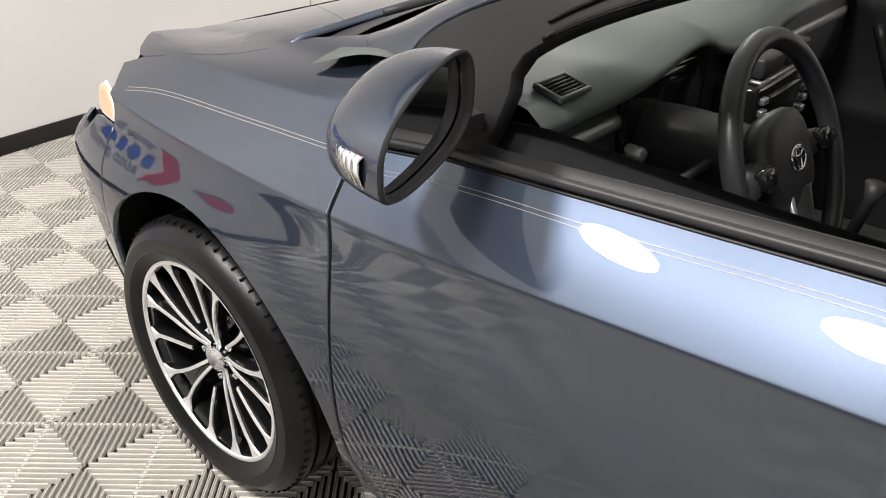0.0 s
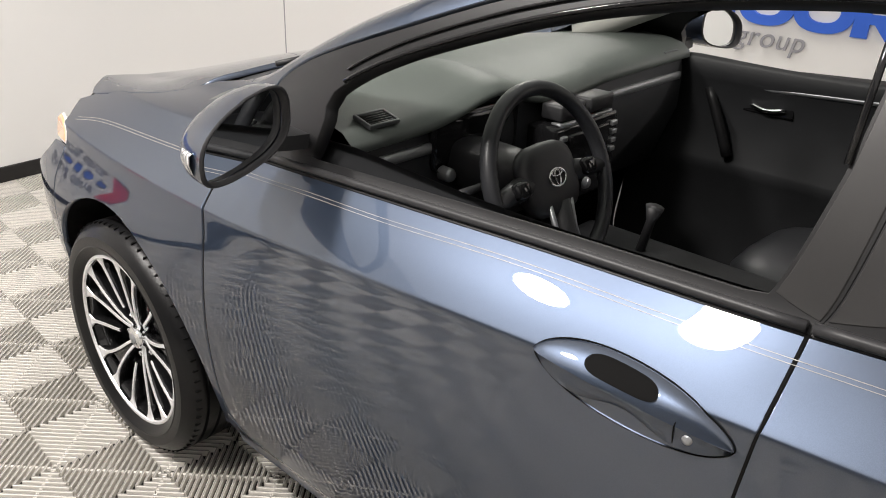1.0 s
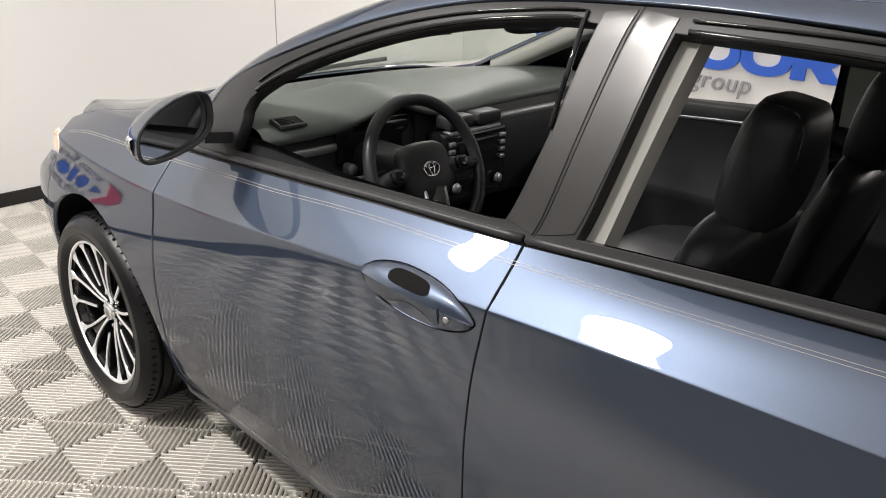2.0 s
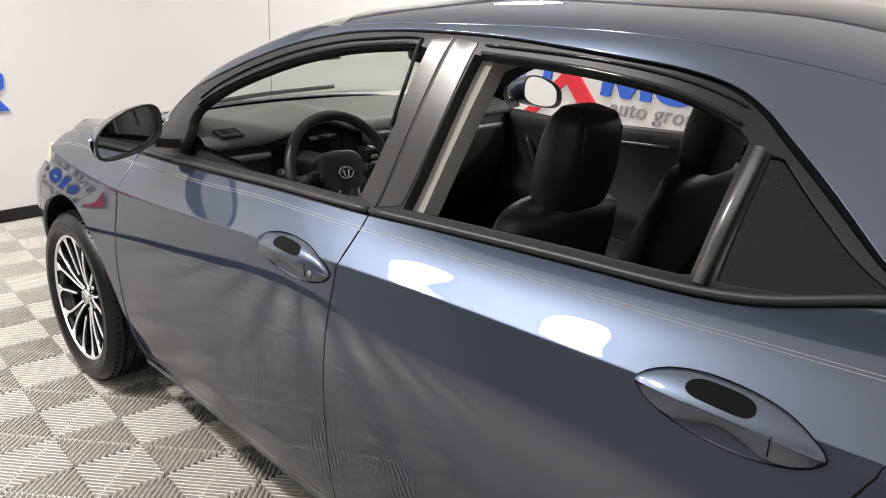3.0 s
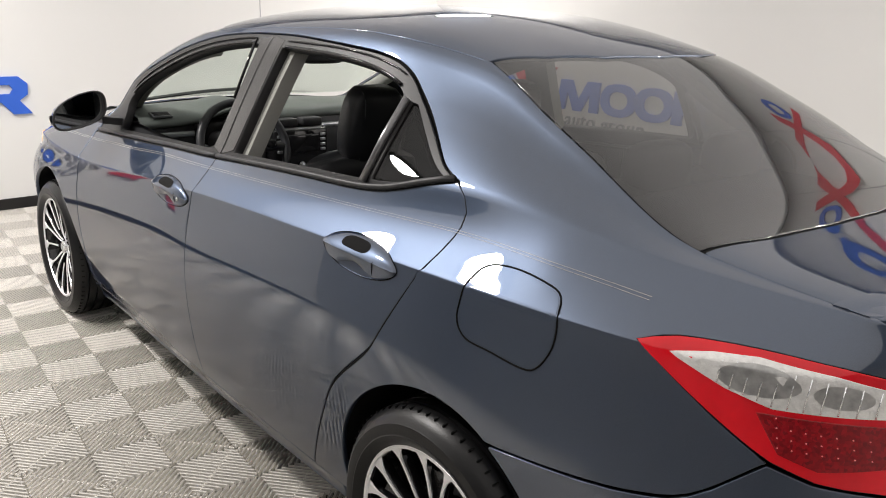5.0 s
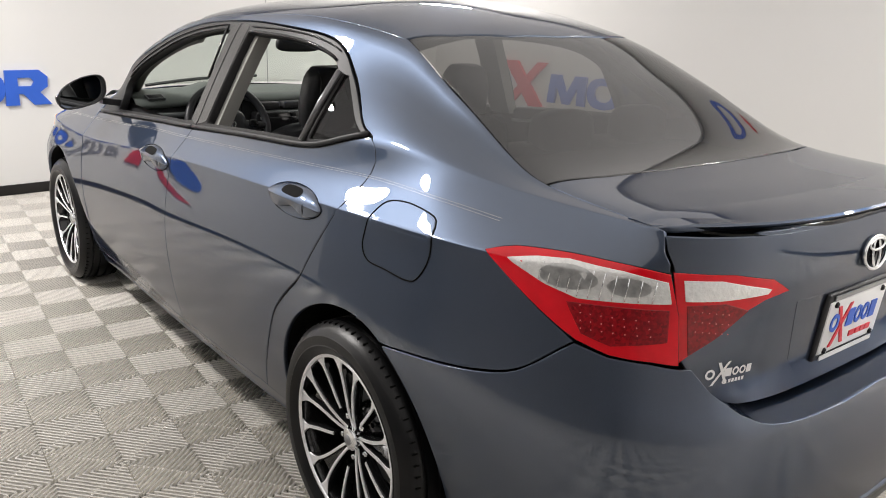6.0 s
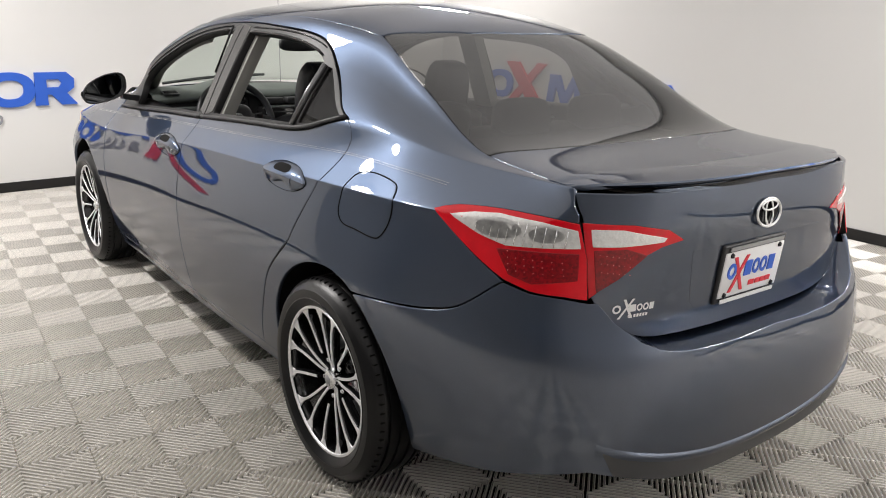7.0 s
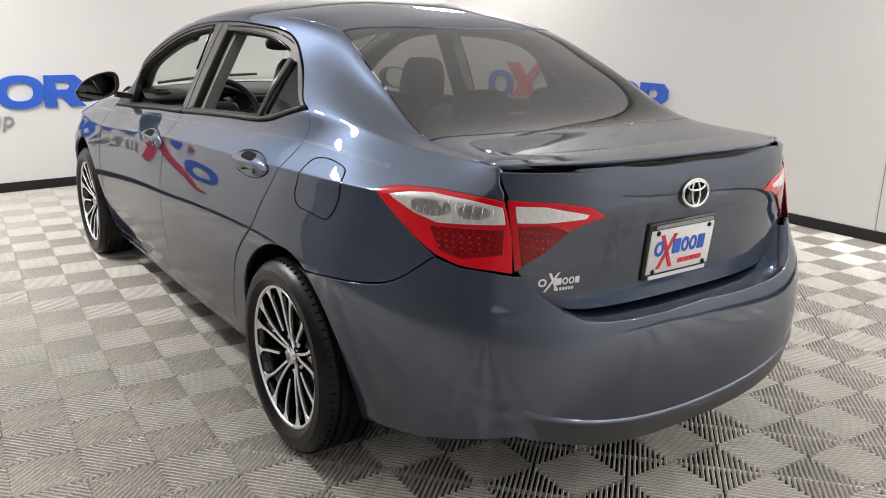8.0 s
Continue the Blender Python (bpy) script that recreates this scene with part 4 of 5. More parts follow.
part("emblem_back", lathe([(0, .0), (.044, .0), (.046, .002)], 32), M_GLOSS, lid_face).matrix_world = Matrix.Translation(c + Vector((.004, 0, 0))) @ pose(0, 0, 0, 0, 0, 90) @ Matrix.Diagonal((1, 1, .72, 1))

# number plate holder with a dealer plate
px = tail_point(0, .74, .0).x - .002
recess = [ay(y, z, True) for y, z in ((.285, .835), (.262, .70), (.215, .655), (.10, .650))]
panel("plate_recess", chart_lid, recess + [(-a, z) for a, z in reversed(recess)], M_PAINT, lid_face, "sunken plate area", lift=.0012, gap=.0, depth=.02, scale_a=.95, cell=.03, flip=True, edge=.005)
tiltm = Matrix.Translation((px, .036, .750)) @ pose(0, 0, 0, 0, -6, 0) @ Matrix.Diagonal((.9, .87, .94, 1))
holder = part("plate_frame", box(-.010, .004, -.158, .158, -.084, .088, .006, turn=tiltm), M_TRIM, car, "black plate frame")
part("plate", box(-.013, -.008, -.148, .148, -.066, .066, .003, turn=tiltm), M_WHITE, holder, "white dealer plate")
def plate_bar(y0, y1, z0, z1, mat, name, skew=0.0):
    bm = box(-.0155, -.0128, y0, y1, z0, z1, .0, turn=None)
    for v in bm.verts:
        v.co.y -= skew * (v.co.z - (z0 + z1) / 2)
    bmesh.ops.transform(bm, matrix=tiltm, verts=bm.verts)
    part(name, bm, mat, holder, "", smooth=False)
def plate_ring(c, w, h, mat):
    rows = []
    for f, x in ((1.0, -.0128), (1.0, -.0155), (.58, -.0155), (.58, -.0128)):
        rows.append([tiltm @ Vector((x, c + w * f * math.cos(a), .010 + h * f * math.sin(a))) for a in [2 * math.pi * k / 24 for k in range(24)]])
    part("plate_ring", loft(rows, close_v=True), mat, holder, "", smooth=False)
for c, w in ((.105, .021), (-.016, .017), (-.054, .017)):
    plate_ring(c, w, .023, M_BLUE)
plate_bar(.008, .042, -.012, .032, M_BLUE, "plate_block")
plate_bar(-.108, -.078, -.012, .032, M_BLUE, "plate_block")
for sk in (.62, -.55):
    plate_bar(.062, .076, -.052, .050, M_SIGNRED, "plate_slash", sk)
for y0, y1 in ((.006, -.022), (-.028, -.050), (-.055, -.075), (-.080, -.105)):
    plate_bar(y1, y0, -.045, -.031, M_SIGNRED, "plate_bar")
plate_bar(-.135, .135, .071, .082, M_SILVER, "frame_bar")
plate_bar(-.135, .135, -.081, -.070, M_WHITE, "frame_bar")
for y, z in ((.12, .058), (-.12, .058), (.12, -.058), (-.12, -.058)):
    bm = lathe([(0, .006), (.006, .005), (.008, 0)], 12)
    bmesh.ops.transform(bm, matrix=tiltm @ Matrix.Translation((-.013, y, z)) @ pose(0, 0, 0, 0, 0, 90), verts=bm.verts)
    part("bolt", bm, M_GLOSS, holder)
# small dealer badge: plain white bars
def badge_shape(pts, name):
    """A flat shape on the lid from (half width, height) corners, a hair proud of the paint."""
    bm = bmesh.new()
    bm.faces.new([bm.verts.new(tail_point(y, z, .0016)) for y, z in pts])
    part(name, bm, M_WHITE, lid_face, "white dealer badge shape", smooth=False)


def badge_ring(cy, cz, w, h, f=.55, n=18):
    rows = [[tail_point(cy + w * k * math.cos(a), cz + h * k * math.sin(a), .0016) for a in [2 * math.pi * q / n for q in range(n)]] for k in (1.0, f)]
    part("badge_ring", loft(rows, close_v=True), M_WHITE, lid_face, "white dealer badge ring", smooth=False)


badge_ring(.489, .711, .011, .011)
for y0, y1 in ((.486, .450), (.452, .474)):
    badge_shape(((y0, .686), (y0 - .007, .686), (y1 - .007, .735), (y1, .735)), "badge_slash")
badge_shape(((.457, .702), (.438, .702), (.438, .720), (.457, .720)), "badge_block")
badge_ring(.4275, .711, .0085, .0095)
badge_ring(.4095, .711, .0085, .0095)
badge_shape(((.399, .702), (.386, .702), (.386, .720), (.399, .720)), "badge_block")
badge_ring(.452, .691, .006, .005)
for k in range(5):
    badge_shape(((.442 - .0085 * k, .687), (.436 - .0085 * k, .687), (.436 - .0085 * k, .695), (.442 - .0085 * k, .695)), "badge_bar")

# ---- wheels ----
def make_wheel():
    """A wheel standing at the origin, its outer face towards +y."""
    w = new("wheel")
    R, RIM = .312, .232
    half = .104
    prof = [(RIM - .006, -half + .01), (RIM + .012, -half + .002), (.268, -half - .004), (.292, -half + .006), (.306, -half + .022)]
    for g in (-.055, -.02, .02, .055):
        prof += [(R, g - .012), (R, g - .005), (R - .008, g - .0045), (R - .008, g + .0045), (R, g + .005), (R, g + .012)]
    prof += [(.306, half - .022), (.292, half - .006), (.281, half + .0015), (.2795, half + .003), (.268, half + .004), (.256, half + .003), (.2535, half + .0045), (.250, half + .003), (RIM + .010, half - .002), (RIM + .004, half - .006), (RIM - .004, half - .012)]
    tyre = part("tyre", sharpen(lathe(prof, 96), 32), M_RUBBER, w, "black tyre with ribbed tread")
    # shoulder sipes
    bm = bmesh.new()
    for k in range(72):
        a = 2 * math.pi * k / 72
        for s0, s1 in ((half - .036, half - .021), (-half + .021, -half + .036)):
            b = box(.298, .3108, s0, s1, -.0018, .0018)
            bmesh.ops.transform(b, matrix=Matrix.Rotation(-a, 4, "Y"), verts=b.verts)
            bm = join(bm, b)
    part("tread_pattern", bm, M_DARK, w, "", smooth=False)["kind"] = "stuff"
    barrel = [(RIM - .004, half - .012), (RIM + .002, half - .012), (RIM + .001, half - .018), (RIM - .014, half - .022), (RIM - .022, half - .05), (RIM - .03, -half + .03), (RIM - .004, -half + .01)]
    rim = part("rim", sharpen(lathe(barrel, 72), 40), M_WHEELBLK, w, "black alloy wheel with machined silver spoke edges")
    part("rim_lip", sharpen(lathe([(RIM - .001, half - .0135), (RIM - .004, half - .0100), (RIM - .0105, half - .0102), (RIM - .0125, half - .0155)], 96), 40), M_MACH, w, "machined silver rim edge")
    part("brake_disc", lathe([(.0, .0), (.135, .0), (.14, -.004), (.14, -.02)], 48), M_VENTGREY, w, "steel brake disc").location.y = -.02
    part("hub_back", lathe([(0, .030), (.05, .030), (.075, .018), (.085, -.01)], 40), M_WHEELBLK, w)
    face = half - .016
    # five pairs of spokes joined at the hub and five single ones that end short of it, each with a machined edge
    def depth_at(t):
        t = max(0, t)
        return face - .030 + .034 * t ** .6 - .004 * t

    def spoke(r0, a0, a1, bend):
        ln = []
        for i in range(13):
            t = i / 12
            r = r0 + (RIM - .010 - r0) * t
            ln.append((r, a0 + (a1 - a0) * t ** 1.25 + bend * math.sin(math.pi * t), depth_at(max(0, (r - .04) / (RIM - .05))), t))
        edge, blade = [], []
        for r, a, y, t in ln:
            h = .0040 + .0006 * t + (.0165 * ((t - .80) / .20) ** 1.6 if t > .80 else 0)
            d = .0068 + .003 * t + (.008 * (t - .80) / .20 if t > .80 else 0)
            tang = Vector((-math.sin(a), 0, math.cos(a)))
            c0 = Vector((r * math.cos(a), y, r * math.sin(a)))
            low = Vector((0, -.004, 0))
            edge.append([c0 - tang * h + low, c0 - tang * h * .85, c0 + tang * h * .85, c0 + tang * h + low])
            blade.append([c0 - tang * h + low * .8, c0 + tang * h + low * .8, c0 + tang * d + low * 3.2, c0 + tang * d * .6 + low * 7, c0 - tang * d * .6 + low * 7, c0 - tang * d + low * 3.2])
        part("spoke_edge", sharpen(loft(edge), 30), M_MACH, w, "machined silver spoke edge")
        part("spoke", sharpen(loft(blade, close_v=True, cap=True), 40), M_WHEELBLK, w, "gloss black spoke blade")

    for k in range(5):
        b = radians(72 * k + 36)
        for sgn in (-1, 1):
            spoke(.030, b + sgn * radians(9), b + sgn * radians(12), sgn * radians(-2.5))
        spoke(.082, radians(72 * k), radians(72 * k), radians(1.5))
        rows = []
        for i in range(7):
            r = .034 + .15 * i / 6
            y = depth_at((r - .04) / (RIM - .05) if r > .04 else 0) - .012
            rows.append([(r * math.cos(b + q * radians(9.5)), y - .006 * (1 - q * q), r * math.sin(b + q * radians(9.5))) for q in (-1, -.5, 0, .5, 1)])
        part("spoke_web", loft(rows), M_WHEELBLK, w, "gloss black web between paired spokes")
    for k in range(5):
        a = 2 * math.pi * k / 5
        bm = lathe([(0, .012), (.007, .012), (.009, .004), (.009, -.01)], 6)
        bmesh.ops.translate(bm, vec=(.058 * math.cos(a), face - .040, .058 * math.sin(a)), verts=bm.verts)
        part("lug_nut", bm, M_CHROME, w, "chrome lug nut")
    part("centre_cap", sharpen(lathe([(0, face - .012), (.020, face - .013), (.029, face - .017), (.033, face - .026), (.034, face - .05)], 36), 40), M_CHROME, w, "chrome centre cap")
    part("centre_disc", lathe([(0, face - .0105), (.014, face - .0108), (.015, face - .013)], 24), M_SILVER, w)
    return w


wheel = make_wheel()
wheel["label"] = "black and silver multi-spoke alloy wheel with a low-profile tyre"
wheel.parent = car
wheel.matrix_basis = pose(-1.352, .752, .311, 0, 14, 0)
for x, y, turn in ((1.352, .752, 9), (-1.352, -.752, 40), (1.352, -.752, 70)):
    m = pose(x, y, .311, 0, turn, 0 if y > 0 else 180)
    copy_thing(wheel, m)

# ---- interior ----
def blob(cx, cy, cz, sx, sy, sz, power=2.6, seg=20, turn=None):
    """A rounded cushion-like block."""
    rows = []
    for i in range(seg // 2 + 1):
        p = -math.pi / 2 + math.pi * i / (seg // 2)
        row = []
        for k in range(seg):
            a = 2 * math.pi * k / seg
            f = lambda v: math.copysign(abs(v) ** (2 / power), v)
            row.append((sx * f(math.cos(p)) * f(math.cos(a)), sy * f(math.cos(p)) * f(math.sin(a)), sz * f(math.sin(p))))
        rows.append(row)
    bm = loft(rows, close_v=True)
    bmesh.ops.remove_doubles(bm, verts=bm.verts, dist=1e-5)
    bmesh.ops.recalc_face_normals(bm, faces=bm.faces)
    m = Matrix.Translation((cx, cy, cz))
    bmesh.ops.transform(bm, matrix=m @ turn if turn is not None else m, verts=bm.verts)
    return bm


def front_seat(cy, cover):
    seat = part("front_seat", blob(.02, cy, .52, .27, .25, .10, 3.4), M_LEATHER, car, "black leather front seat with white stitching")
    if cover:
        part("seat_cover", blob(.06, cy, .545, .24, .225, .085, 3.4), M_BLUECLOTH, seat, "blue-grey seat cushion cover")
    back = Matrix.Rotation(radians(-16), 4, "Y")
    rows = []
    for i in range(15):
        t = i / 14
        h = t * .470
        w = .250 * (1 - .20 * t ** 4)
        th = .065 * (1 - .35 * t)
        row = []
        for k in range(28):
            a = 2 * math.pi * k / 28
            f = lambda v, q: math.copysign(abs(v) ** q, v)
            bolster = .025 * abs(math.sin(a)) ** 6 * (1 - t)
            row.append(Vector((th * f(math.cos(a), .6) + bolster, w * f(math.sin(a), .7), h + (.03 * (1 - abs(math.sin(a)) ** 2) if i == 14 else 0))))
        rows.append([Matrix.Translation((-.235, cy, .49)) @ (back @ p) for p in row])
    top_c = sum((p for p in rows[-1]), Vector()) / 28
    rows.append([top_c + (p - top_c) * .5 + Vector((0, 0, .014)) for p in rows[-1]])
    rows.append([top_c + (p - top_c) * .05 + Vector((0, 0, .016)) for p in rows[-2]])
    part("backrest", loft(rows, close_v=True), M_LEATHER, seat, "black leather backrest")
    # seams over the shoulder
    for s0 in (-1, 1):
        pts = [Matrix.Translation((-.235, cy, .49)) @ (back @ Vector((x, s0 * .118, z))) for x, z in ((.052, .28), (.048, .38), (.035, .445), (.0, .468), (-.03, .458))]
        part("seat_seam", tube(catmull(pts, .02), .003, seg=6), M_TRIM, seat)
    # headrest
    hm = Matrix.Translation((-.385, cy * .95, 1.062)) @ Matrix.Rotation(radians(-10), 4, "Y")
    rows = []
    for i in range(13):
        t = i / 12
        z = -.115 + .23 * t
        w = .100 + .006 * math.sin(math.pi * t) - .020 * t ** 3
        th = .048 + .010 * math.sin(math.pi * t)
        e = {0: .88, 1: .97, 11: .96, 12: .82}.get(i, 1.0)
        rows.append([hm @ Vector((th * e * math.copysign(abs(math.cos(a)) ** .5, math.cos(a)), w * e * math.copysign(abs(math.sin(a)) ** .42, math.sin(a)), z)) for a in [2 * math.pi * k / 28 for k in range(28)]])
    part("headrest", loft(rows, close_v=True, cap=True), M_LEATHER, seat, "black leather headrest")
    for s0 in (-1, 1):
        stitch = [hm @ Vector((x, s0 * .066, z)) for x, z in ((.046, -.10), (.053, 0), (.050, .085), (.03, .110), (-.03, .110), (-.050, .085), (-.053, 0), (-.046, -.10))]
        part("headrest_stitch", tube(catmull(stitch, .03), .0016, seg=5), M_VENTGREY, seat, "pale stitched seam")
        part("headrest_post", tube([hm @ Vector((0, s0 * .05, -.2)), hm @ Vector((0, s0 * .05, -.09))], .006, seg=8), M_CHROME, seat, "chrome headrest post")


front_seat(.33, True)
front_seat(-.33, False)
bench = part("rear_seat", blob(-.80, 0, .50, .26, .62, .11, 4), M_LEATHER, car, "black leather rear bench")
part("bench_back", blob(-1.16, 0, .74, .09, .62, .28, 4, turn=Matrix.Rotation(radians(-20), 4, "Y")), M_LEATHER, bench, "bench backrest")
for y in (.36, 0, -.36):
    part("rear_headrest", blob(-1.24, y, 1.03, .05, .12, .075, 3.4), M_LEATHER, bench, "low rear headrest")
part("parcel_shelf", box(-1.72, -1.26, -.54, .54, .955, .985, .01), M_INSIDE, car, "dark parcel shelf")
part("cabin_floor", box(-1.3, 1.1, -.70, .70, .24, .30), M_INSIDE, car, "black carpeted floor")
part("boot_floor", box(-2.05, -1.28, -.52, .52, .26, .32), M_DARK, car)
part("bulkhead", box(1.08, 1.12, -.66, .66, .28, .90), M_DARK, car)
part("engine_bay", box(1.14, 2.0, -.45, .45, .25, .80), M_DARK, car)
part("headliner", loft([[(x, y * (float(Y_RAIL(x)) - .04), float(top_z(np.array([x]), np.array([y * (float(Y_RAIL(x)) - .05)]))[0]) - .034) for y in np.linspace(-1, 1, 13)] for x in np.linspace(.20, -1.12, 16)]), M_CLOTH, car, "pale grey headliner")

# door cards, pillars
for sg, _ in SIDES:
    for a, b, nm in ((.90, -.14, "door_card"), (-.20, -.86, "door_card")):
        xs = np.linspace(a, b, 14)
        rows = []
        for x in xs:
            zt = float(BELT(x)) + .018 + .034 * min(1, max(0, (x - .15) / .5)) ** 1.5
            rows.append([(x, sg * (float(side_y(np.array([x]), np.array([z]))[0]) - d), z) for z, d in ((zt, .030), (zt - .012, .055), (zt - .07, .075), (.72, .085), (.64, .125), (.60, .125), (.57, .09), (.30, .085))])
        card = part(nm, loft(rows), M_INSIDE, car, "black door trim card")
        y_at = lambda x, z, d: sg * (float(side_y(np.array([x]), np.array([z]))[0]) - d)
        # silver strip and inner handle
        x0, x1 = (.62, -.02) if a > 0 else (-.28, -.72)
        strip = [(x, y_at(x, float(BELT(x)) - .036, .070), float(BELT(x)) - .036) for x in np.linspace(x0, x1, 8)]
        part("trim_strip", tube(strip, .008, seg=8, flat=.6), M_SILVER, card, "silver trim strip")
        hx0 = x0 - .17
        hz = float(BELT(hx0)) - .080
        hy = y_at(hx0, hz, .088)
        part("handle_cup", box(hx0 - .075, hx0 + .075, hy - .006, hy + .006, hz - .032, hz + .032, .005), M_GLOSS, card, "gloss black handle cup")
        lever = [(hx0 + .05, hy - sg * .012, hz - .006), (hx0, hy - sg * .022, hz - .014), (hx0 - .05, hy - sg * .012, hz - .006)]
        part("inner_lever", tube(catmull(lever, .01), .007, seg=8), M_CHROME, card, "chrome inner door lever")
        if a > 0:
            grip = [(x0 + .01, y_at(x0, .85, .09), .86), (x0 - .04, y_at(x0, .75, .135), .76), (x0 - .08, y_at(x0, .66, .14), .665)]
            part("pull_handle", tube(catmull(grip, .03), .016, seg=10), M_SATIN, card, "dark satin pull handle")
    # B pillar inside, beige trim edge of the pillar and seat belt
    rows = []
    for z, x0, x1 in ((.955, -.20, -.272), (1.08, -.215, -.287), (1.20, -.235, -.303), (1.315, -.25, -.320)):
        y = float(side_y(np.array([-.25]), np.array([z]))[0])
        rows.append([(x0 + .03, sg * (y - .035), z), (x0 + .03, sg * (y - .085), z), (x1 - .022, sg * (y - .085), z), (x1 - .022, sg * (y - .035), z)])
    part("pillar_trim", sharpen(loft(rows, close_v=True, cap=True), 30), M_CLOTH, car, "pale grey inner pillar trim")
    # A pillar inside trim
    rows = []
    for x in np.linspace(1.02, .22, 12):
        z, y = float(Z_RAIL(x)) - .012, float(Y_RAIL(x)) - .04
        rows.append([(x + .01, sg * (y + .022), z - .03), (x - .02, sg * (y - .015), z - .045), (x, sg * (y - .045), z - .012), (x + .02, sg * (y - .02), z + .01)])
    part("front_pillar_trim", loft(rows, close_v=True), M_CLOTH, car, "pale grey windscreen pillar trim")

# dashboard: a soft upper pad with a rolled lip, a dark fascia under it
def lip_z(y):
    return .926 + .018 * max(0, (.64 - y)) * 1.2 * (1 if y > .2 else .6) + .050 * math.exp(-((y - .27) / .12) ** 2)


def face_x(y):
    return .684 - .034 * math.exp(-(y / .16) ** 2)


rows = []
for k in range(45):
    y = -.66 + 1.32 * k / 44
    b = math.exp(-((y - .29) / .15) ** 2)
    z0 = lip_z(y)
    top = max(z0 + .052 - .030 * b, .978) + .016 * b
    fx = face_x(y) - .030 * b
    rows.append(catmull([(1.165, y, float(top_z(np.array([1.165]), np.array([y * .88]))[0]) - .022), (1.02, y, .984), (.88, y, top + .004), (.76, y, top), (fx + .030, y, top - .010), (fx + .006, y, .45 * top + .55 * z0), (fx, y, z0 + .006), (fx + .010, y, z0), (fx + .03, y, z0 - .002)], .03))
m = min(len(r) for r in rows)
rows = [[r[int(round(q * (len(r) - 1) / (m - 1)))] for q in range(m)] for r in rows]
dash = part("dashboard", loft(rows), [M_DASH], car, "dark grey-green moulded dashboard")
part("dash_lower", loft([[(face_x(y) + .022, y, lip_z(y) + .002), (face_x(y) + .012, y, .90), (face_x(y) + .012, y, .80), (face_x(y) + .035, y, .735), (.76, y, .62), (.86, y, .56)] for y in np.linspace(-.65, .65, 40)]), M_INSIDE, dash, "black lower fascia")
for y0, y1 in ((-.63, -.14), (.44, .64)):
    rows = []
    for y in np.linspace(y0, y1, 14):
        x = face_x(y) + .008
        rows.append([(x + .006, y, .908), (x - .001, y, .906), (x - .003, y, .896), (x - .001, y, .886), (x + .006, y, .884)])
    part("dash_band", loft(rows), M_SILVER, dash, "silver band across the fascia")
stack = part("centre_control_panel", box(.595, .68, -.135, .135, .70, .90, .012), M_GLOSS, dash, "gloss black centre stack")
part("screen", box(.588, .60, -.085, .085, .80, .875, .004), M_GLOSS, dash, "dark touch screen")
for y in (-.118, .096):
    for z in (.80, .822, .844, .866):
        part("stack_button", box(.586, .598, y, y + .022, z, z + .012, .002), M_SILVER, dash, "small silver button")
part("hazard_panel", box(.60, .63, -.11, .11, .888, .905, .004), M_SILVER, dash, "silver strip over the screen")
for y in (-.06, .06):
    part("centre_vent", box(.60, .66, y - .05, y + .05, .908, .945, .006), M_TRIM, dash, "black centre vent")
for k, yy in enumerate((.09, 0, -.09)):
    bm = lathe([(0, .010), (.013, .009), (.016, 0)], 20)
    bmesh.ops.transform(bm, matrix=Matrix.Translation((.588, yy, .742)) @ pose(0, 0, 0, 0, 0, 90), verts=bm.verts)
    part("climate_knob", bm, M_SILVER, dash, "round climate knob")
def vent(y):
    tm = Matrix.Translation((.722, y, .9765)) @ Matrix.Rotation(radians(-14), 4, "Y") @ Matrix.Diagonal((.62, .64, .45, 1))
    part("vent_surround", join(box(-.035, .035, -.062, -.052, -.012, .008, .003, turn=tm), box(-.035, .035, .052, .062, -.012, .008, .003, turn=tm), box(-.042, -.032, -.062, .062, -.012, .008, .003, turn=tm), box(.032, .042, -.062, .062, -.012, .008, .003, turn=tm)), M_VENTGREY, dash, "grey vent surround")
    part("vent_slot", box(-.033, .033, -.053, .053, -.012, -.002, turn=tm), M_DARK, dash)
    for k in range(5):
        part("vent_slat", box(-.026 + k * .0125, -.022 + k * .0125, -.052, .052, -.004, .004, turn=tm), M_TRIM, dash)
vent(.565)
vent(-.565)
part("column_shroud", blob(.62, .335, .845, .13, .055, .06, 3), M_TRIM, dash, "black steering column shroud")
part("stalk", tube([(.56, .36, .85), (.565, .44, .845), (.56, .50, .845)], [.009, .008, .012], seg=8), M_TRIM, dash, "control stalk")
kb = lathe([(0, .012), (.012, .011), (.0155, .004), (.0155, -.02)], 20)
bmesh.ops.transform(kb, matrix=Matrix.Translation((.668, .41, .838)) @ pose(0, 0, 0, 0, 0, 90), verts=kb.verts)
part("start_button", kb, M_SILVER, dash, "round silver start button")
part("instrument_face", box(.690, .70, .17, .44, .84, .958, .02), M_GLOSS, dash, "dark instrument panel")
part("console", box(.0, .62, -.10, .10, .30, .62, .03, 3), M_INSIDE, car, "black centre console")
part("shift_lever", tube([(.42, .0, .60), (.40, .0, .70), (.395, 0, .735)], [.012, .011, .022], seg=10), M_TRIM, car, "black shift lever")

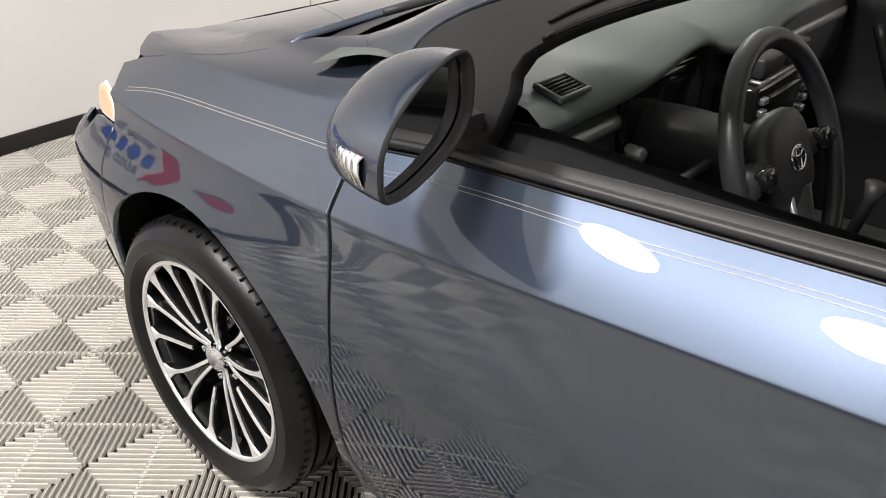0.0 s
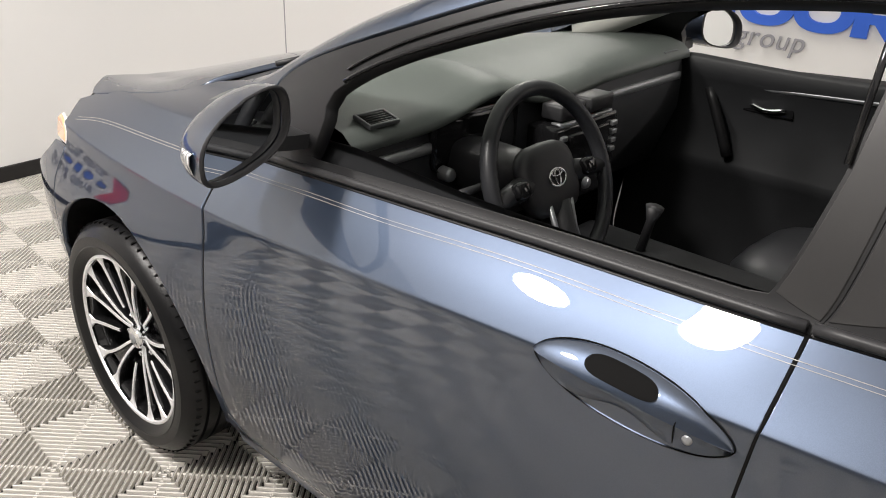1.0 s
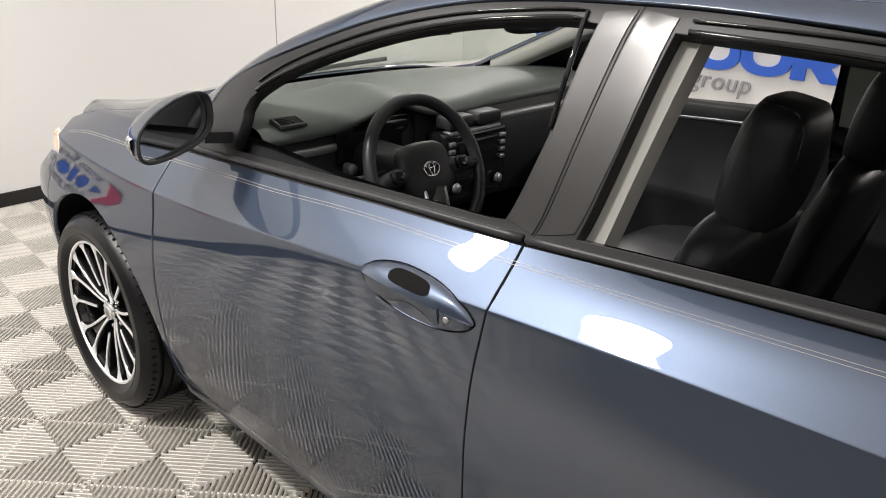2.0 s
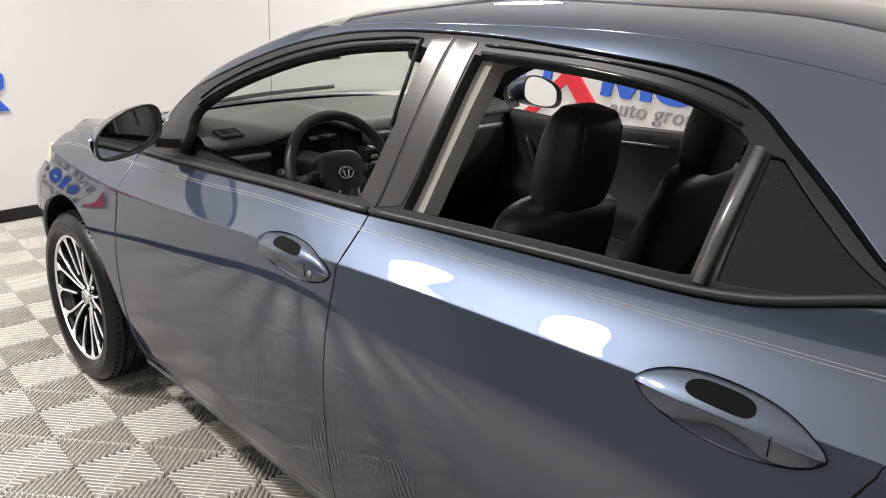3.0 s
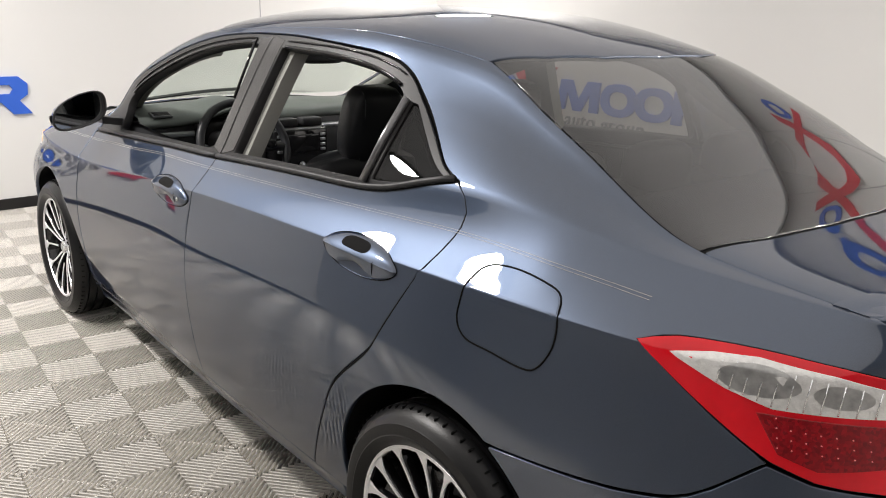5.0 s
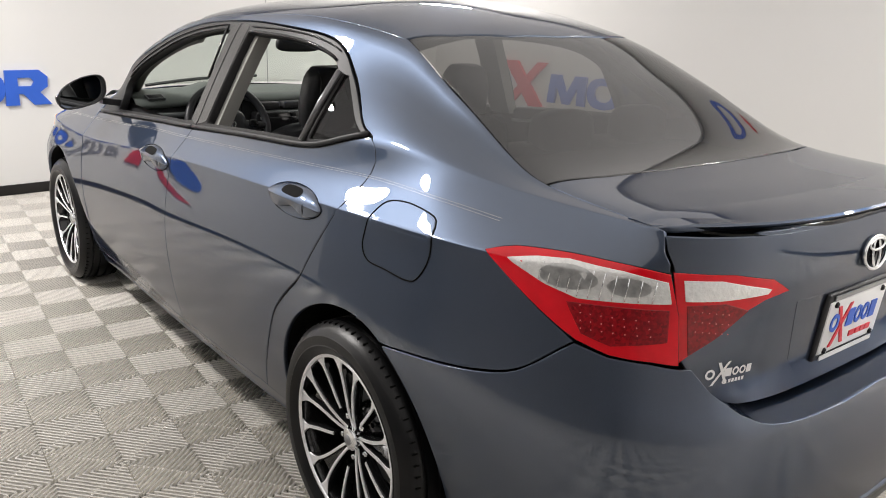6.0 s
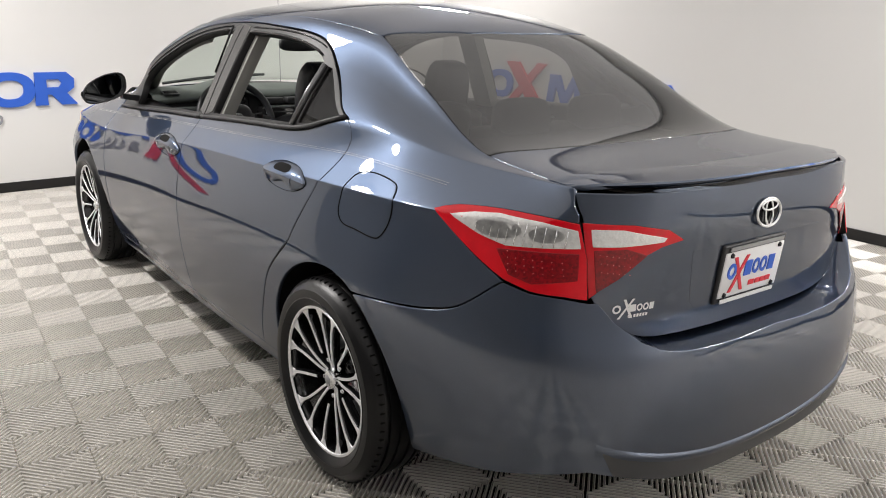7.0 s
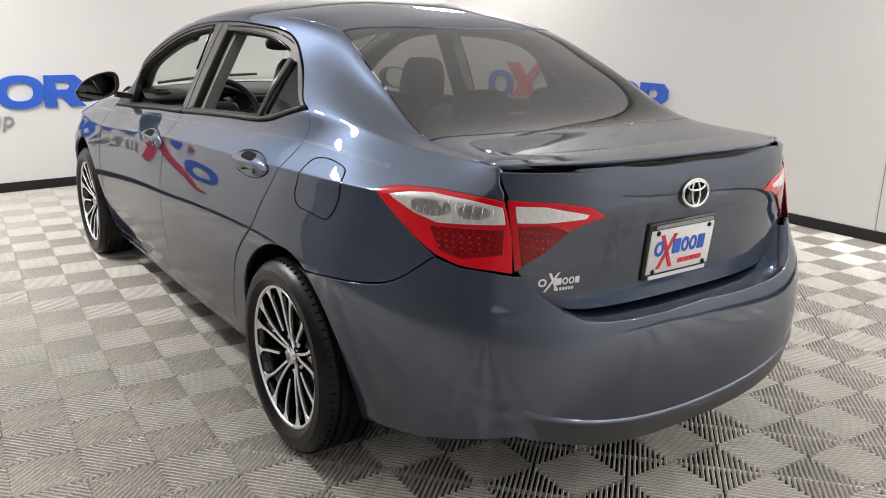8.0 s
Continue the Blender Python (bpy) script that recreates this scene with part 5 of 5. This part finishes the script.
# steering wheel
sw_m = Matrix.Translation((.462, .332, .868)) @ Matrix.Rotation(radians(-66), 4, "Y")
ring = [sw_m @ Vector((.182 * math.cos(a), .182 * math.sin(a), 0)) for a in [2 * math.pi * k / 48 for k in range(48)]]
sw = part("steering_wheel", tube(ring, .0165, seg=12, closed=True), M_LEATHER, car, "black leather steering wheel with silver spoke trim")
part("airbag_pad", blob(0, 0, 0, .075, .088, .026, 3.2, turn=None), M_TRIM, sw, "black airbag pad").matrix_world = sw_m @ Matrix.Translation((.0, 0, -.012))
for sgn in (-1, 1):
    part("wheel_spoke", tube([sw_m @ Vector((.0, sgn * .07, -.015)), sw_m @ Vector((-.005, sgn * .13, -.008)), sw_m @ Vector((-.01, sgn * .178, 0))], [.026, .020, .014], seg=10), M_TRIM, sw, "black wheel spoke")
    part("wheel_buttons", blob(0, 0, 0, .018, .022, .012, 3), M_GLOSS, sw, "wheel buttons").matrix_world = sw_m @ Matrix.Translation((.0, sgn * .112, .012))
    part("spoke_trim", tube([sw_m @ Vector((-.05, sgn * .035, .006)), sw_m @ Vector((-.11, sgn * .03, .004)), sw_m @ Vector((-.165, sgn * .04, .002))], .006, seg=8), M_SILVER, sw, "silver lower spoke trim")
part("lower_spoke", tube([sw_m @ Vector((-.05, 0, -.012)), sw_m @ Vector((-.12, 0, -.008)), sw_m @ Vector((-.178, 0, 0))], [.036, .030, .028], seg=10, flat=.5), M_TRIM, sw, "lower wheel spoke")
def ring_in(m, w, h, r, ox=0, oy=0):
    return tube([m @ Vector((oy + h * math.sin(a), ox + w * math.cos(a), .016)) for a in [2 * math.pi * k / 32 for k in range(32)]], r, seg=6, closed=True)
part("wheel_emblem", join(ring_in(sw_m, .026, .018, .0024), ring_in(sw_m, .008, .0165, .0018), ring_in(sw_m, .017, .006, .0018, 0, .009)), M_CHROME, sw, "chrome oval emblem")

# rear-view mirror inside
part("rear_view_mirror", blob(.42, .0, 1.222, .018, .115, .034, 3.4), M_TRIM, car, "black rear-view mirror")
part("mirror_stem", tube([(.43, 0, 1.24), (.47, 0, 1.275)], .010, seg=8), M_TRIM, car)

# door mirrors
def door_mirror(sg):
    """A rounded housing with glass, repeater lamp and foot."""
    def at(x, y, z):
        return Vector((x, sg * y, z))
    cx, cy, cz = .752, .876, 1.002
    rows = []
    for i in range(13):
        t = i / 12                      # from the glass side (0) to the nose (1)
        x = cx - .055 + .155 * t
        k = math.sqrt(max(0, 1 - (t * .985) ** 2.2))
        row = []
        for j in range(32):
            a = 2 * math.pi * j / 32
            c, s0 = math.cos(a), math.sin(a)
            yy = math.copysign(abs(c) ** .62, c)
            zz = math.copysign(abs(s0) ** .72, s0)
            hz = .070 * (1 - .22 * max(0, yy)) if zz > 0 else .056 * (1 - .12 * max(0, yy))
            row.append(at(x - .020 * yy * (1 - t) + .035 * yy * 0, cy + .104 * yy * (k * .92 + .08) - .02 * t, cz + hz * zz * (k * .95 + .05) - .012 * t - .024 * yy))
        rows.append(row)
    shell = part("door_mirror", loft(rows, close_v=True), M_PAINT, car, "body-coloured door mirror with a black base")
    inner = []
    for f, dx in ((1.0, 0.0), (.965, -.004), (.93, -.003), (.905, .012)):
        inner.append([Vector((p.x + dx, sg * cy + (p.y - sg * cy) * f, cz + (p.z - cz) * f)) for p in rows[0]])
    part("mirror_rim", loft(inner, close_v=True), M_TRIM, shell, "black mirror rim")
    bm = bmesh.new()
    bm.faces.new([bm.verts.new((p.x + .002, p.y, p.z)) for p in inner[-1]])
    part("mirror_glass", bm, M_MIRROR, shell, "mirror glass", smooth=False)
    lamp = []
    for i in range(7):
        x = .704 + .012 * i
        yo = .981 - .0011 * i ** 1.9
        lamp.append([at(x, yo - .014, 1.000 - .001 * i), at(x, yo - .002, .995 - .001 * i), at(x, yo, .980), at(x, yo - .006, .962 + .002 * i), at(x, yo - .024, .950 + .002 * i)])
    signal = part("turn_signal", loft(lamp), M_CLEAR, shell, "clear ribbed turn-signal lens")
    for row in lamp:
        part("lens_rib", tube([p + Vector((0, sg * .0012, 0)) for p in row], .0013, seg=5), M_CHROME, signal)
    foot = [[at(x + .03, y, z + .012), at(x - .02, y, z + .010), at(x - .024, y, z - .016), at(x + .03, y, z - .018)] for x, y, z in ((.775, .70, .955), (.77, .74, .96), (.765, .785, .968))]
    part("mirror_foot", sharpen(loft(foot, close_v=True, cap=True), 40), M_TRIM, shell, "black mirror foot")


for sg, _ in SIDES:
    door_mirror(sg)

# ---- the booth ----
X_FRONT, Y_RIGHT, Y_LEFT, X_BACK = 3.58, -3.46, 7.2, -7.0
FRONT_TURN = -.08
Y_END = 4.15
def front_x(y):
    return X_FRONT + FRONT_TURN * (y - .45)


def wall(name, a, b, label, t=.12, board=True, mat=M_WALL):
    """An upright wall slab whose inner face runs from a to b (x, y); its body lies on the left of that way."""
    d = Vector((b[0] - a[0], b[1] - a[1], 0))
    ln = d.length
    bm = box(0, ln, 0, t, -.02, LAMP_Z + .05)
    ob = part(name, bm, mat, None, "", smooth=False)
    ob.matrix_world = Matrix.Translation((a[0], a[1], 0)) @ Matrix.Rotation(math.atan2(d.y, d.x), 4, "Z")
    tagged(ob, label, "wall", kind="structure")
    if not board:
        return ob
    base = part("baseboard", box(.0, ln, -.012, -.001, 0, .075, .003), M_BASE, None, "", smooth=False)
    base.matrix_world = ob.matrix_world
    tagged(base, "low black baseboard along the wall", "baseboard", kind="structure")
    return ob


A, B, C, D = (front_x(Y_LEFT), Y_LEFT), (front_x(Y_RIGHT), Y_RIGHT), (X_BACK, Y_RIGHT), (X_BACK, Y_LEFT)
A2 = (front_x(Y_END), Y_END)
w_front = wall("wall_front", A2, B, "white painted booth wall with a raised sign")
w_hall = wall("wall_hall", A, (A2[0] + .02, A2[1] + .001), "grey hall wall beyond the booth", board=False, mat=M_HALL)
w_right = wall("wall_right", B, C, "white painted booth wall with a raised sign")
w_back = wall("wall_back", C, D, "unseen pale grey wall behind the booth, brightening the tail's reflections", board=False, mat=M_BACK)
w_left = wall("wall_left", D, A, "grey hall wall", board=False, mat=M_HALL)
ceil = part("ceiling", box(X_BACK - .1, 4.2, Y_RIGHT - .1, Y_LEFT + .1, LAMP_Z + .002, LAMP_Z + .10), M_CEIL, None, smooth=False)
tagged(ceil, "grey ceiling with lamps", "ceiling", kind="structure")
# thin joints between wall sheets
def joint(x, y, turn, z1=LAMP_Z):
    ob = part("wall_joint", box(-.003, .003, -.002, .001, .075, z1), M_GREY, None, smooth=False)
    ob.matrix_world = pose(x, y, 0, 0, 0, turn)
    tagged(ob, "thin upright joint between wall sheets", "joint", kind="structure")
joint(front_x(-1.45) - .001, -1.45, 90 + math.degrees(FRONT_TURN) * -1)
joint(-1.02, Y_RIGHT + .001, 0)
joint(1.42 - 1.2 * 4, Y_RIGHT + .001, 0)


def sign(m, name):
    """Raised blue shapes with a red cross of bars and a grey line of words under them; u runs along the reading way."""
    root = thing(name, "raised blue and red sign shapes with grey lettering on the wall", "sign")
    root.matrix_world = m
    def solid(loop, mat, nm, holes=(), d=.022):
        vs, es = [], []
        for lp in [loop, *holes]:
            b = len(vs)
            vs += [Vector(p) for p in lp]
            es += [(b + i, b + (i + 1) % len(lp)) for i in range(len(lp))]
        co, _, faces, *_ = geometry.delaunay_2d_cdt(vs, es, [], 2, 1e-6)
        mid = np.array([sum((np.array(co[i]) for i in f), np.zeros(2)) / len(f) for f in faces])
        keep = np.zeros(len(mid), bool)
        for lp in [loop, *holes]:
            keep ^= inside_loop(mid, lp)
        faces = [f for f, k in zip(faces, keep) if k]
        bm = bmesh.new()
        v = [bm.verts.new((c.x, -d, c.y)) for c in co]
        for f in faces:
            bm.faces.new([v[i] for i in f])
        r = bmesh.ops.extrude_face_region(bm, geom=bm.faces[:])
        bmesh.ops.translate(bm, vec=(0, d - .001, 0), verts=[g for g in r["geom"] if isinstance(g, bmesh.types.BMVert)])
        bmesh.ops.recalc_face_normals(bm, faces=bm.faces)
        ob = part(nm, bm, mat, root, "", smooth=False)
        return ob
    def oval(cx, cz, w, h, n=36, q=.85):
        return [(cx + w * math.copysign(abs(math.cos(a)) ** q, math.cos(a)), cz + h * math.copysign(abs(math.sin(a)) ** q, math.sin(a))) for a in [2 * math.pi * k / n for k in range(n)]]
    solid(oval(.20, .80, .19, .135), M_BLUE, "blue_ring", [oval(.20, .80, .11, .075)])
    solid([(.10, .44), (.22, .44), (.86, 1.02), (.74, 1.02)], M_SIGNRED, "red_bar")
    solid([(.30, 1.02), (.48, 1.02), (.92, .52), (.74, .52)], M_SIGNRED, "red_bar", d=.026)
    solid([(.88, .68), (.97, .68), (1.0, .83), (1.07, .68), (1.15, .68), (1.24, .83), (1.24, .68), (1.33, .68), (1.34, .93), (1.21, .93), (1.115, .77), (1.04, .93), (.92, .93)], M_BLUE, "blue_block")
    solid(oval(1.53, .805, .175, .130), M_BLUE, "blue_ring", [oval(1.53, .805, .095, .07)])
    solid(oval(1.87, .805, .175, .130), M_BLUE, "blue_ring", [oval(1.87, .805, .095, .07)])
    solid([(2.04, .68), (2.13, .68), (2.13, .76), (2.16, .76), (2.23, .68), (2.35, .68), (2.275, .77), (2.33, .81), (2.335, .88), (2.28, .93), (2.05, .93)], M_BLUE, "blue_block", [[(2.13, .815), (2.22, .815), (2.24, .845), (2.22, .875), (2.13, .875)]])
    cu = bpy.data.curves.new("words", "FONT")
    cu.body, cu.size, cu.extrude, cu.space_character = "auto group", .175, .006, 1.06
    cu.shear = .18
    tmp = bpy.data.objects.new("tmp", cu)
    scene.collection.objects.link(tmp)
    dg = bpy.context.evaluated_depsgraph_get()
    me = bpy.data.meshes.new_from_object(tmp.evaluated_get(dg))
    bpy.data.objects.remove(tmp)
    whole = bmesh.new()
    whole.from_mesh(me)
    bmesh.ops.remove_doubles(whole, verts=whole.verts, dist=1e-5)
    whole.verts.ensure_lookup_table()
    seen = set()
    for v in whole.verts:
        if v in seen:
            continue
        piece, todo = [], [v]
        seen.add(v)
        while todo:
            w = todo.pop()
            piece.append(w)
            for e in w.link_edges:
                o = e.other_vert(w)
                if o not in seen:
                    seen.add(o)
                    todo.append(o)
        bm = bmesh.new()
        made = {w: bm.verts.new(w.co) for w in piece}
        for f in {f for w in piece for f in w.link_faces}:
            bm.faces.new([made[w] for w in f.verts])
        ob = part("letter", bm, M_GREY, root, "", smooth=False)
        ob.matrix_basis = pose(.97, -.010, .545, 90, 0, 0)
    whole.free()
    return root


SIGN_Z = -.03
def place(x, y, turn, up=0.0):
    return pose(x, y, SIGN_Z + up, 0, 0, turn)
sign(place(3.10, Y_RIGHT, 180), "sign")
sign(place(-.50, Y_RIGHT, 180, 1.86) @ Matrix.Diagonal((.82, 1, .82, 1)), "sign")
sign(place(front_x(2.72), 2.72, -90 - math.degrees(FRONT_TURN) * 1.0), "sign")

# lamp housings on the ceiling, made for the added fill lights too
for ob in [o for o in scene.objects if o.type == "LIGHT"]:
    x, y, _ = ob.matrix_world.translation
    if ob.data.shape == "DISK":
        r = ob.data.size / 2
        lamp = part("ceiling_lamp", lathe([(r + .03, LAMP_Z - .002), (r + .03, LAMP_Z - .06), (r + .002, LAMP_Z - .06), (r + .002, LAMP_Z - .045)], 32, axis="z"), M_SILVER, None)
        lamp.location = (x, y, 0)
        tagged(lamp, "round ceiling lamp with a bright diffuser, four of the six added as fill", "lamp", group="round ceiling lamps")
    else:
        sx, sy = ob.data.size / 2, ob.data.size_y / 2
        lamp = part("ceiling_panel", join(box(x - sx - .03, x - sx, y - sy - .03, y + sy + .03, LAMP_Z - .03, LAMP_Z), box(x + sx, x + sx + .03, y - sy - .03, y + sy + .03, LAMP_Z - .03, LAMP_Z), box(x - sx, x + sx, y - sy - .03, y - sy, LAMP_Z - .03, LAMP_Z), box(x - sx, x + sx, y + sy, y + sy + .03, LAMP_Z - .03, LAMP_Z)), M_SILVER, None, smooth=False)
        tagged(lamp, "metal frame round the added ceiling-wide fill light", "lamp", group="ceiling light panels")

# ---- floor of ribbed plastic tiles ----
floor = part("floor", box(X_BACK - .1, 4.3, Y_RIGHT - .1, Y_LEFT + .1, -.06, -.0165), M_UNDER, None, smooth=False)
tagged(floor, "floor of light grey ribbed plastic tiles laid in a chequer", "floor", kind="structure")
SC, PHI, OX, OY = .202, -.0633, .576, .701
TILE = SC * math.sqrt(2)
RIBS = 18


def tile_geometry():
    """One tile about the origin, its edges along x and y: in each of its four triangles ribs run square to the edge."""
    V, F, MI = [], [], []
    pitch = TILE / RIBS
    w = pitch * .50
    h = .016
    half = TILE / 2 - .0006
    def rib(p0, p1, tang):
        b = len(V)
        for p in (p0, p1):
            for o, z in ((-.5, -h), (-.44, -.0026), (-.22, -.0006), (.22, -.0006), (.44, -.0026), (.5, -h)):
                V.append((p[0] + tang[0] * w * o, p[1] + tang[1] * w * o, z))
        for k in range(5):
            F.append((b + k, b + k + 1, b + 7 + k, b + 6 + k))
            # the flat top takes the darker colour that carries the painted shading contrast
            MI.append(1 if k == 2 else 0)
        F.append((b, b + 1, b + 2, b + 3))
        F.append((b, b + 3, b + 4, b + 5))
        F.append((b + 6, b + 9, b + 8, b + 7))
        F.append((b + 6, b + 11, b + 10, b + 9))
        MI.extend((0, 0, 0, 0))
    for q in range(4):
        c, s = (1, 0, -1, 0)[q], (0, 1, 0, -1)[q]
        for k in range(RIBS):
            t = -TILE / 2 + (k + .5) * pitch
            inner = abs(t) + .001
            if half - inner < .002:
                continue
            rot = lambda a, b: (a * c - b * s, a * s + b * c)
            rib(rot(inner, t), rot(half, t), rot(0, 1))
        # low cross bar near the edge
        b = len(V)
        for a0, z in ((half - .003, -h), (half - .003, -.006), (half, -.006), (half, -h)):
            V.append((*((a0 * c - (-half) * s), (a0 * s + (-half) * c)), z))
        for a0, z in ((half - .003, -h), (half - .003, -.006), (half, -.006), (half, -h)):
            V.append((*((a0 * c - half * s), (a0 * s + half * c)), z))
        for k in range(3):
            F.append((b + k, b + k + 1, b + 5 + k, b + 4 + k))
            MI.append(0)
    return V, F, MI


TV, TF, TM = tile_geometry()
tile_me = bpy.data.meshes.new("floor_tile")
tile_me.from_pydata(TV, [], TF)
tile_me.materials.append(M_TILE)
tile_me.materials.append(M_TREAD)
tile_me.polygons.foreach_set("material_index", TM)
tile_me.update()
bmt = bmesh.new()
bmt.from_mesh(tile_me)
bmesh.ops.recalc_face_normals(bmt, faces=bmt.faces)
bmt.to_mesh(tile_me)
bmt.free()
base_turn = Matrix.Rotation(PHI + math.pi / 4, 4, "Z")
spots = []
for i in range(-60, 40):
    for j in range(-40, 40):
        if (i + j) % 2 == 0:
            continue
        x = OX + SC * (i * math.cos(PHI) - j * math.sin(PHI))
        y = OY + SC * (i * math.sin(PHI) + j * math.cos(PHI))
        if X_BACK - .05 < x < front_x(y) + .12 and Y_RIGHT - .12 < y < Y_LEFT + .05:
            spots.append((x, y))
def nearness(p):
    return max(abs(p[0] + .6) / 3.2, abs(p[1] - .9) / 1.0)
spots.sort(key=nearness)
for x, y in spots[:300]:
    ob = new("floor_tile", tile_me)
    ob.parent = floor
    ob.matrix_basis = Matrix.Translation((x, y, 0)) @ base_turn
NV = np.array(TV)
cs, sn = math.cos(PHI + math.pi / 4), math.sin(PHI + math.pi / 4)
RV = np.stack([NV[:, 0] * cs - NV[:, 1] * sn, NV[:, 0] * sn + NV[:, 1] * cs, NV[:, 2]], 1)
allv = np.concatenate([RV + np.array([x, y, 0]) for x, y in spots[300:]])
fl_faces = [tuple(p.vertices) for p in tile_me.polygons]
allf = [tuple(i + k * len(TV) for i in f) for k in range(len(spots) - 300) for f in fl_faces]
rest_me = bpy.data.meshes.new("floor_tiles_far")
rest_me.from_pydata([tuple(v) for v in allv], [], allf)
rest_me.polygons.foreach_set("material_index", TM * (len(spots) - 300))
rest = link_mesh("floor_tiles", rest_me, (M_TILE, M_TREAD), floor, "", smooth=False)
tagged(rest, kind="stuff")
